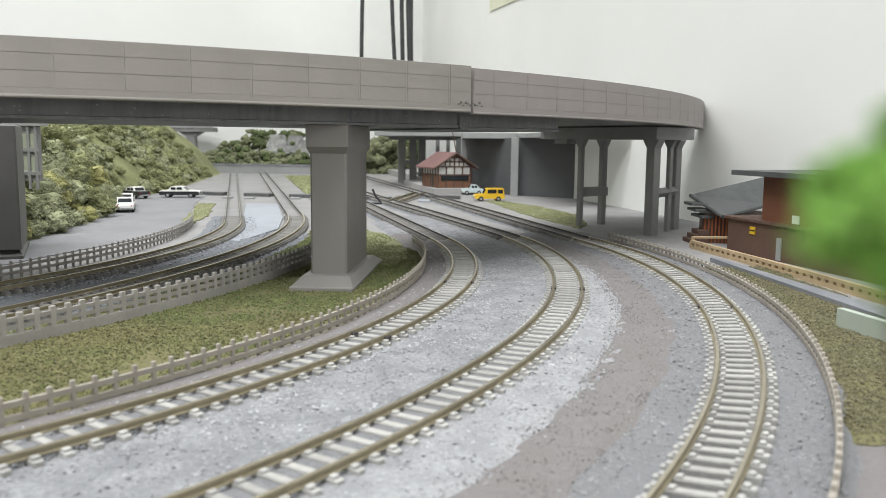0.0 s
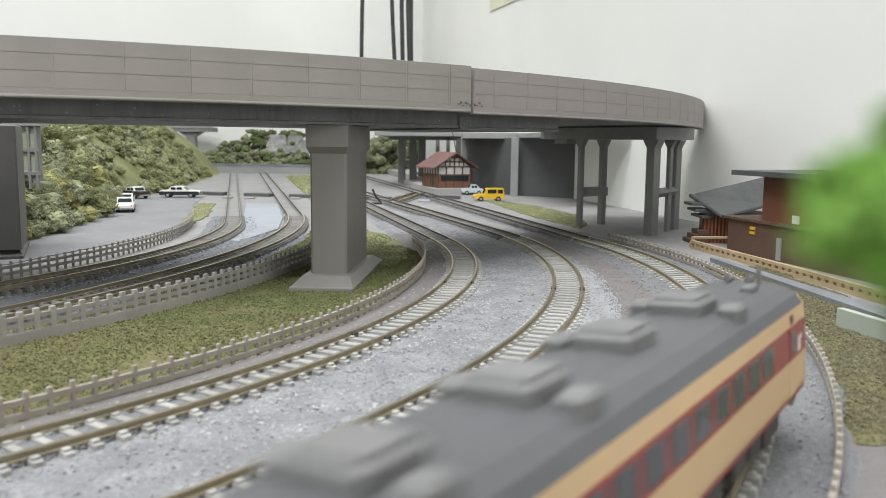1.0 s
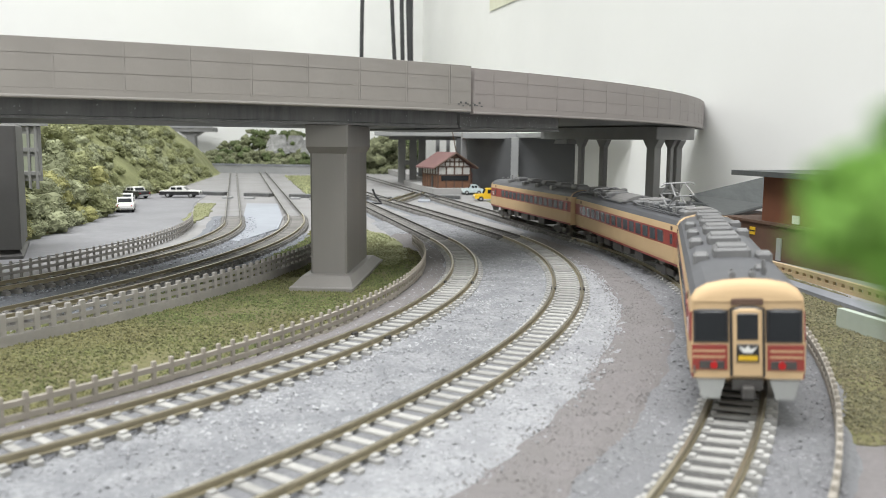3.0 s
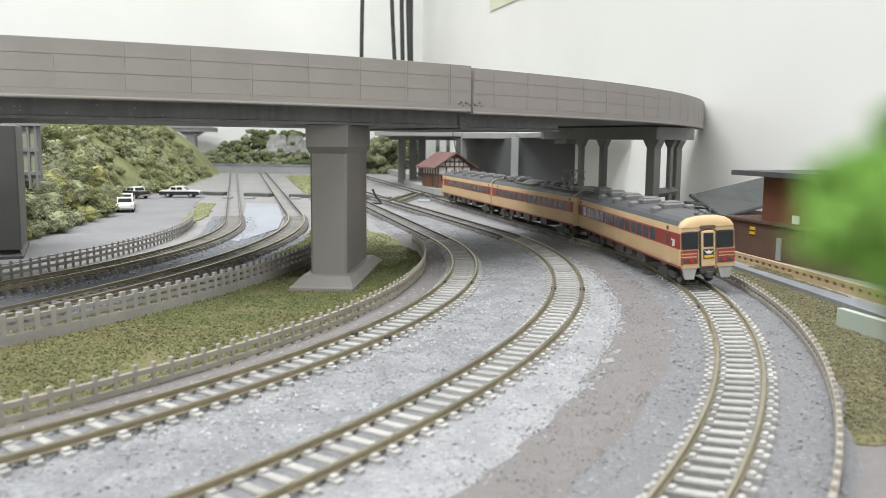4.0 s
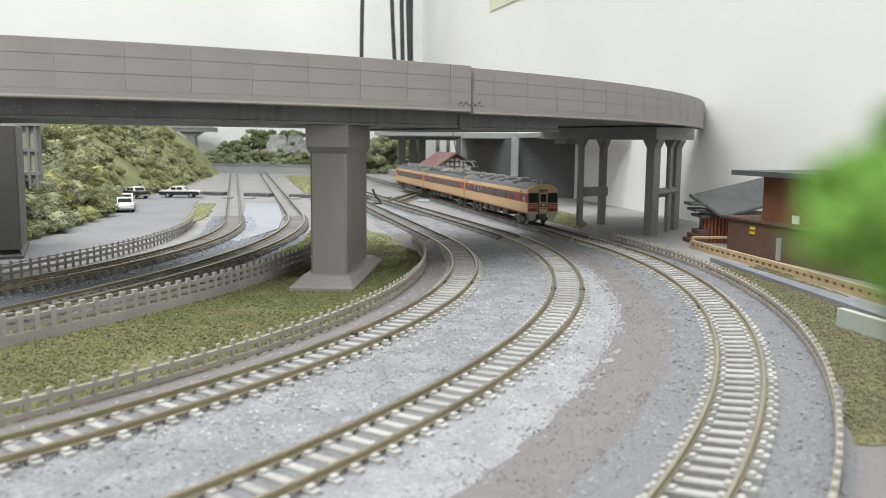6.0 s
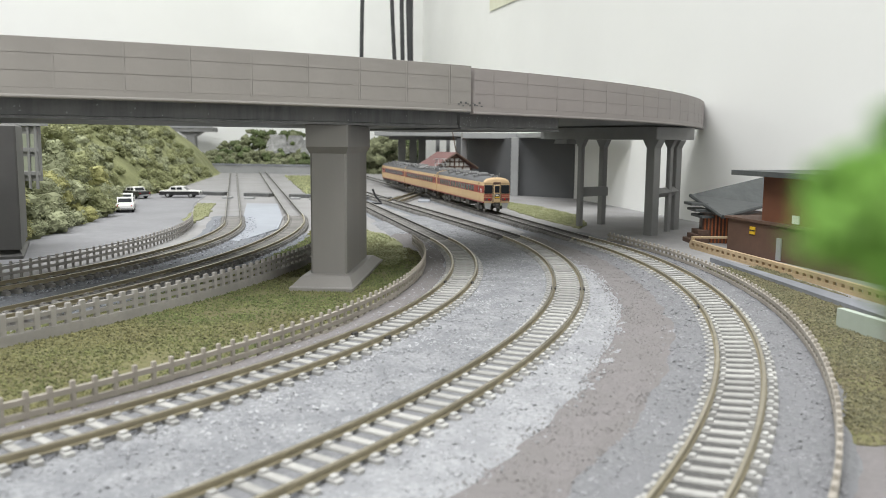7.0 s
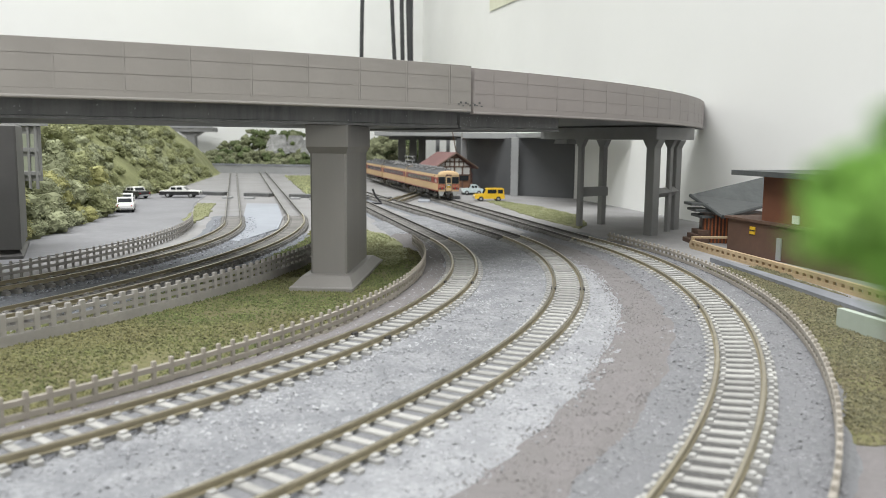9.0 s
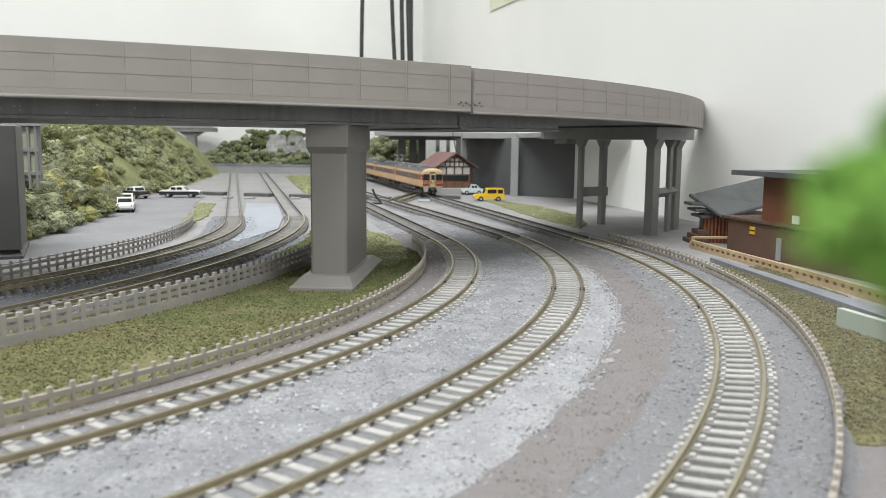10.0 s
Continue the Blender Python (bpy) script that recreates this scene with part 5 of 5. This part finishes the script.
# ---- board joint, point plates and lever ----
for q in ([(-228, 748), (-197, 740), (-195, 752), (-226, 760)], [(-177, 734), (-153, 728), (-151, 740), (-175, 746)], [(-135, 724), (-108, 716), (-106, 728), (-133, 736)],
          [(-70, 704), (-46, 697), (-44, 706), (-68, 713)], [(-16, 730), (14, 722), (15, 730), (-15, 738)]):
    structure("board_joint", flat(q, -3.5, -0.6), M_GIRD, "dark raised edge where two baseboards meet", "joint")
for x, y, w, d, m, lb in ((-8, 712, 9, 16, M_GIRD, "dark point motor plate between the rails"), (-30, 735, 6, 9, M_GIRD, "dark point motor plate between the rails"), (-16, 690, 5, 8, M_PALE, "pale plate beside the points"),
                          (-108, 700, 5, 4, M_LTGREY, "pale rail joiner at the board gap"), (-126, 705, 4, 4, M_LTGREY, "pale rail joiner at the board gap"),
                          (-164, 702, 4, 4, M_LTGREY, "pale rail joiner at the board gap"), (-184, 706, 4, 4, M_LTGREY, "pale rail joiner at the board gap")):
    pl = part("point_plate", Build().box(x - w, x + w, y - d, y + d, -3.4, -2.0, 0.4), m)
    tagged(pl, lb, "track fitting", "fittings at the board joint")


def crossover():
    """The diagonal rails of the points between the middle and outer tracks."""
    ob = thing("track_points", "dark model points joining two straight tracks", "railway track", "tracks of the layout")
    a, c = Vector(on(T2, 235)[:2]), Vector(on(T3, 400)[:2])
    d = (c - a).normalized()
    ln = [(*(a + (c - a) * (i / 12)), d.y, -d.x) for i in range(13)]
    for side in (-1, 1):
        part("rail", Build().sweep(ln, [(side * 4.5 - 0.4, -2.1), (side * 4.5 + 0.4, -2.1), (side * 4.5 + 0.38, -0.06), (side * 4.5 - 0.38, -0.06)]), M_RAIL, ob, "rust-brown rail")
    me = Build().box(-7, 7, -0.8, 0.8, -3.6, -2.15, 0.2).mesh("sleeper", M_SLEEPD)
    n = int((c - a).length / 4.6)
    for i in range(n):
        q = a + (c - a) * ((i + 0.5) / n)
        o = new("sleeper", me)
        o.parent = ob
        o.matrix_basis = pose(q.x * MM, q.y * MM, -0.02 * MM, 0, 0, math.degrees(math.atan2(d.y, d.x)) - 90)


crossover()


def lever():
    ob = thing("point_lever", "small black point lever beside the track", "lever", "", -52, 655, -3.5)
    part("lever_base", Build().box(-5, 5, -2, 2, 0, 1.6, 0.3), M_BLACK, ob)
    part("lever_arm", Build().tube([(3, 0, 1), (-2, 0, 7), (-4, 0, 12)], 0.9, 6), M_BLACK, ob)
    part("lever_bar", Build().tube([(3, 0, 1.5), (12, 60, 2.0), (17, 85, 1.5)], 0.8, 6), M_GIRD, ob)


lever()

# ---- road vehicles ----
def road_car(x, y, z, rz, lower, upper, label, length=30.0, van=False, belt=5.3):
    """A model car about 30 mm long facing +x: lower body, cabin, windows, bumpers, lamps and wheels."""
    ob = thing("model_car", label, "car", "parked model cars", x, y, z, rz)
    h, w = length / 2, 5.6
    prof = [(-h, 2.2), (h, 2.2), (h, 4.6), (h - 0.6, 5.6), (h * 0.45, 6.2), (-h * 0.62, 6.2), (-h + 0.4, 5.7), (-h, 4.8)]
    if lower is upper:
        part("body", Build().prism(prof, -w, w), lower, ob)
    else:
        part("body", Build().prism([(-h, 2.2), (h, 2.2), (h - 0.3, belt), (-h + 0.2, belt)], -w, w), lower, ob, "black lower body")
        part("upper_body", Build().prism([(-h + 0.2, belt), (h - 0.3, belt), (h - 0.9, max(5.6, belt + 0.1)), (h * 0.45, 6.3), (-h * 0.62, 6.3), (-h + 0.5, max(5.7, belt + 0.1))], -w, w), upper if belt < 6 else lower, ob, "upper body")
    if van:
        cab = [(-h + 0.3, 6.0), (h * 0.42, 6.0), (h * 0.22, 10.4), (h * 0.1, 11.0), (-h + 1.4, 11.0), (-h + 0.6, 10.5)]
    else:
        cab = [(-h * 0.60, 6.0), (h * 0.42, 6.0), (h * 0.16, 9.2), (h * 0.02, 9.6), (-h * 0.32, 9.6), (-h * 0.42, 9.2)]
    part("cabin", Build().prism(cab, -w + 0.6, w - 0.6), upper, ob)
    k = -h * 0.95 if van else -h * 0.46
    for sgn in (-1, 1):
        yy = sgn * (w - 0.55)
        for x0, x1 in ((k + 0.8, k + (h * 0.42 if van else h * 0.28)), (k + (h * 0.50 if van else h * 0.34), h * 0.14)):
            part("side_window", Build().box(x0, x1, min(yy, yy + 0.1 * sgn), max(yy, yy + 0.1 * sgn), 6.7, 9.9 if van else 8.8), M_GLASS, ob)
        part("head_lamp", Build().disc(h, sgn * (w - 1.6), 4.6, 0.8, 0.5, "x", 10), M_WHITE, ob)
        part("rear_lamp", Build().box(-h - 0.2, -h + 0.2, sgn * (w - 1.2) - 0.4, sgn * (w - 1.2) + 0.4, 4.3, 5.0), M_LAMPRED, ob)
        for wx in (-h * 0.58, h * 0.58):
            t = part("wheel", Build().disc(wx, sgn * (w - 0.7), 2.1, 2.1, 1.6, "y", 18), M_TYRE, ob, "black tyre")
            part("hub", Build().disc(wx, sgn * (w + 0.12), 2.1, 1.1, 0.2, "y", 12), M_LTGREY, t)
    part("bumper", Build().box(h - 0.2, h + 0.6, -w + 0.3, w - 0.3, 2.4, 3.4, 0.2).box(-h - 0.6, -h + 0.2, -w + 0.3, w - 0.3, 2.4, 3.4, 0.2), M_LTGREY, ob)
    sh = 0.3
    rw = [(cab[1][0] - 0.5, -w + 1.2, 6.5), (cab[1][0] - 0.5, w - 1.2, 6.5), (cab[2][0] + 0.55, w - 1.4, cab[2][1] - 0.2), (cab[2][0] + 0.55, -w + 1.4, cab[2][1] - 0.2)]
    part("windscreen", Build().add(rw + [(a + sh, b2, c) for a, b2, c in rw], [(0, 1, 2, 3), (4, 5, 6, 7), (0, 1, 5, 4), (1, 2, 6, 5), (2, 3, 7, 6), (3, 0, 4, 7)]), M_GLASS, ob)
    rw = [(cab[0][0] + 0.6, -w + 1.2, 6.6), (cab[0][0] + 0.6, w - 1.2, 6.6), (cab[-1][0] - 0.35, w - 1.4, cab[-1][1] - 0.1), (cab[-1][0] - 0.35, -w + 1.4, cab[-1][1] - 0.1)]
    part("rear_window", Build().add(rw + [(a - sh, b2, c) for a, b2, c in rw], [(0, 1, 2, 3), (4, 5, 6, 7), (0, 1, 5, 4), (1, 2, 6, 5), (2, 3, 7, 6), (3, 0, 4, 7)]), M_GLASS, ob)
    return ob


road_car(-216, 563, -3.1, 108, M_WHITE, M_WHITE, "white model saloon car parked last in a row on the road", 29)
road_car(-231.5, 604, -3.1, 108, M_WHITE, M_WHITE, "white model saloon car parked close before another white one", 29)
road_car(-258, 692, -3.1, 145, M_BLACK, M_WHITE, "black and white model saloon car by the shrubs", 29, False, 6.05)
road_car(-224, 707, -3.1, 4, M_BLACK, M_WHITE, "black and white model patrol car across the road", 33)
road_car(38.5, 706, -3.5, 186, M_YELLOW, M_YELLOW, "yellow model estate van beside the turf", 25.5, True)
road_car(27.5, 792, -3.5, 184, M_CYAN, M_CYAN, "pale cyan model saloon car behind the yellow van", 20)


def shed():
    ob = thing("hillside_shed", "small grey roofed shed with lattice wall on the hillside", "shed", "", -206, 432, -6.5)
    part("shed_wall", Build().box(-14, -0.5, -7, -3, 30, 58, 0.4), M_MIDGREY, ob)
    part("shed_roof", Build().box(-18, 2.5, -9, -1, 58, 62, 0.5), M_LTGREY, ob)
    for z in (33, 45):
        part("shed_rail", Build().box(-15, 0.6, -8.2, -7.4, z, z + 2.0, 0.2), M_MIDGREY, ob)
    for x in (-11.5, -7.2, -2.9):
        for z in (38, 49.5):
            part("pane", Build().box(x - 1.7, x + 1.7, -7.3, -6.9, z - 3.5, z + 4.5, 0.1), M_PANE, ob, "pale green pane")
    for x in (-13.6, -9.3, -5, -1.2):
        part("shed_post", Build().box(x - 0.7, x + 0.7, -8.4, -7.3, 26, 58, 0.2), M_MIDGREY, ob)


shed()


# ---- houses by the wall ----
def tea_house():
    """Brown two-storey house with a dark slate porch roof and an orange lattice."""
    ob = thing("brown_house", "brown wooden house with slate porch roof and orange lattice", "house", "", 0, 0, 0)
    o = Vector((133.4, 387))
    f = Vector((146.5, 328.0)) - o
    f.normalize()
    n = Vector((-f.y, f.x))
    if n.x < 0:
        n = -n

    def blk(u0, u1, v0, v1, z0, z1):
        q = [o + f * u + n * v for u, v in ((u0, v0), (u1, v0), (u1, v1), (u0, v1))]
        return Build().add([(p.x, p.y, z0) for p in q] + [(p.x, p.y, z1) for p in q], [(0, 1, 2, 3), (4, 5, 6, 7), (0, 1, 5, 4), (1, 2, 6, 5), (2, 3, 7, 6), (3, 0, 4, 7)])

    part("ground_floor", blk(0, 190, 0, 50, -3.5, 11.5), M_HOUSE, ob, "brown boarded ground floor")
    part("cornice", blk(-1.5, 192, -1.2, 51, 11.5, 12.6), M_TIMBER, ob, "thin dark cornice")
    part("upper_floor", blk(24, 190, 1.5, 50, 12.6, 32.0), M_HOUSE2, ob, "red-brown upper floor")
    part("roof_overhang", blk(8.5, 194, -5, 54, 32.0, 34.2), M_SLATE, ob, "dark overhanging roof")
    part("upper_window", blk(46, 50.5, 0.9, 1.7, 13.2, 16.6), M_WHITE, ob, "pale window")
    part("pilaster", blk(38.5, 41.5, -0.6, 0.3, -3.0, 6.4), M_LTGREY, ob, "pale grey pilaster")
    part("sign", blk(18.2, 22.0, -0.5, 0.1, 6.0, 9.4), M_YELLOW, ob, "small yellow sign")
    for z in (7.5,):
        part("sign_bar", blk(18.0, 22.2, -0.7, -0.4, z, z + 0.5), M_BLACK, ob, "dark bar of writing")
    return ob


tea_house()


def hexa(v):
    return Build().add(v, [(0, 1, 2, 3), (4, 5, 6, 7), (0, 1, 5, 4), (1, 2, 6, 5), (2, 3, 7, 6), (3, 0, 4, 7)])


def porch():
    """Low wing with a slate roof, layered eaves and orange lattice."""
    ob = thing("porch_house", "low wooden house with a sloping slate roof and orange lattice", "house")
    part("wall", flat([(130.5, 416), (147, 410), (170, 440), (165, 470), (140, 452)], -3.5, 10.5), M_HOUSE, ob, "dark brown wall")
    top = [(128.5, 432, 19.6), (134.6, 398, 11.4), (171, 436, 14.8), (174, 452, 28.4)]
    part("roof", hexa(top + [(x, y, z - 1.3) for x, y, z in top]), M_SLATE, ob, "dark slate roof slope")
    part("verge", Build().tube([(128.5, 432, 19.2), (134.6, 398, 11.0)], 1.0, 6).tube([(134.6, 398, 11.0), (171, 436, 14.4)], 0.9, 6), M_SLATE, ob, "dark roof edge")
    me = Build().box(-0.35, 0.35, -0.5, 0.5, -3.4, 10.4).mesh("lattice_bar", M_ORANGE)
    for i in range(9):
        q = new("lattice_bar", me)
        q.parent = ob
        q.matrix_basis = pose((131.5 + i * 1.6) * MM, (415.0 - i * 0.58) * MM, 0, 0, 0, -20)
    for k in range(3):
        part("roof_board", Build().box(124.5 + 2 * k, 133 + k, 416 - 2 * k, 430, 15.0 - 3.0 * k, 16.3 - 3.0 * k, 0.2), M_SLATE, ob, "dark layered roof board")
        part("step", Build().box(123 + 2.2 * k, 133, 412, 424, -3.5 + 2.2 * k, -1.4 + 2.2 * k, 0.2), M_TIMBER, ob, "dark timber step")
    return ob


porch()


def tan_fence():
    ob = thing("wooden_fence", "tan wooden rail fence before the brown house", "fence")
    pts2 = [Vector((118, 391)), Vector((124.5, 347)), Vector((131, 305)), Vector((136, 262)), Vector((140, 225))]
    ln = []
    for i, q in enumerate(pts2):
        d = (pts2[min(i + 1, 4)] - pts2[max(i - 1, 0)]).normalized()
        ln.append((q.x, q.y, d.y, -d.x))
    part("top_rail", Build().sweep(ln, [(-0.8, -0.7), (0.8, -0.7), (0.8, 0.5), (-0.8, 0.5)]), M_TAN, ob)
    part("bottom_rail", Build().sweep(ln, [(-0.8, -2.6), (0.8, -2.6), (0.8, -1.9), (-0.8, -1.9)]), M_TAN, ob)
    part("sill", Build().sweep(ln, [(-3.6, -3.5), (0.8, -3.5), (0.8, -2.7), (-3.6, -2.7)]), M_TAN, ob)
    me = Build().box(-0.7, 0.7, -1.3, 1.3, -2.9, -0.5, 0.1).mesh("fence_post", M_TAN)
    for i in range(4):
        for k in range(9):
            q = pts2[i].lerp(pts2[i + 1], k / 9)
            po = new("fence_post", me)
            po.parent = ob
            po.matrix_basis = pose(q.x * MM, q.y * MM, 0, 0, 0, 8)
    part("end_rail", Build().box(118, 146, 391, 392.6, 1.2, 2.2, 0.2).box(118, 119.4, 391, 392.6, -3.4, 1.4), M_TAN, ob)


tan_fence()
structure("kerb", flat([(112, 345), (115, 346), (133, 205), (124, 205)], -3.5, -1.6), M_KERB, "blue-grey kerb beside the tan fence", "kerb")
tagged(part("upright_plate", slab(Vector((105.9, 219.0)), Vector((115.5, 168.0)), -2.2, -3.5, 2.0), M_PALEBLOCK), "pale greenish grey plate standing on the turf", "plate")


# ---- the tree in the foreground ----
def tree(x, y, z0, zc, rx, ry, rz, label):
    ob = thing("model_tree", label, "tree", "", x, y, z0)
    h = zc - z0
    b = Build().tube([(0, 0, 0), (0.5, 0.2, h * 0.5), (0.1, 0.4, h)], 1.1, 9, 0.5)
    for k in range(9):
        a = k * 2.4
        u = h * (0.72 + 0.03 * k)
        b.tube([(0.2, 0.2, u * 0.85), (math.cos(a) * rx * 0.4, math.sin(a) * ry * 0.4, u), (math.cos(a) * rx * 0.7, math.sin(a) * ry * 0.7, h + 0.3)], 0.35, 6, 0.15)
    part("trunk", b, M_BARK, ob, "brown trunk with limbs")
    own = np.random.default_rng(3)
    out = []
    for k in range(260):
        d = own.normal(size=3)
        d = d / np.linalg.norm(d) * own.uniform(0.4, 0.9) * np.array([rx, ry, rz]) + np.array([0, 0, h])
        q = own.normal(size=(80, 3))
        q /= np.linalg.norm(q, axis=1)[:, None]
        out.append(q * own.uniform(0.5, 0.95) * own.uniform(0.6, 1.1, (80, 1)) + d)
    p = np.concatenate(out)
    crown = new("crown", bits_mesh("crown", p, rng.uniform(0.14, 0.32, len(p)), M_BRIGHT, 0.5, 0.6))
    crown.parent = ob
    tagged(crown, "bright green foam leaves")
    return ob


tree(12.75, 15.8, -3.5, 43.6, 6.5, 3.75, 2.55, "bright green model tree beside the outer fence")


# ---- cables and tape on the wall ----
def cable(px, r, lean, y=1380.0):
    b = Build().tube([(px + lean * (1 - k / 8) + 1.5 * math.sin(k * 0.9), y, -3.0 + 420 * k / 8) for k in range(9)], r, 10)
    tagged(part("cable", b, M_CABLE, None, "", True), "black cable hanging before the white wall", "cable", "cables on the wall")


for px, r, lean in ((-128, 3.2, -14), (-90, 3.2, 14), (-70, 3.4, 2), (-60, 4.6, 6), (-53, 3.6, -4)):
    cable(px, r, lean)
tp, tq = Vector((54.5, 1053.0)), Vector((87.3, 892.0))
tagged(part("tape", hexa([(tp.x, tp.y, 207), (tq.x, tq.y, 200), (tq.x, tq.y, 245), (tp.x, tp.y, 222), (tp.x + 1, tp.y, 207), (tq.x + 1, tq.y, 200), (tq.x + 1, tq.y, 245), (tp.x + 1, tp.y, 222)]), M_TAPE),
       "yellowed strip of tape on the white wall", "tape")

motions()
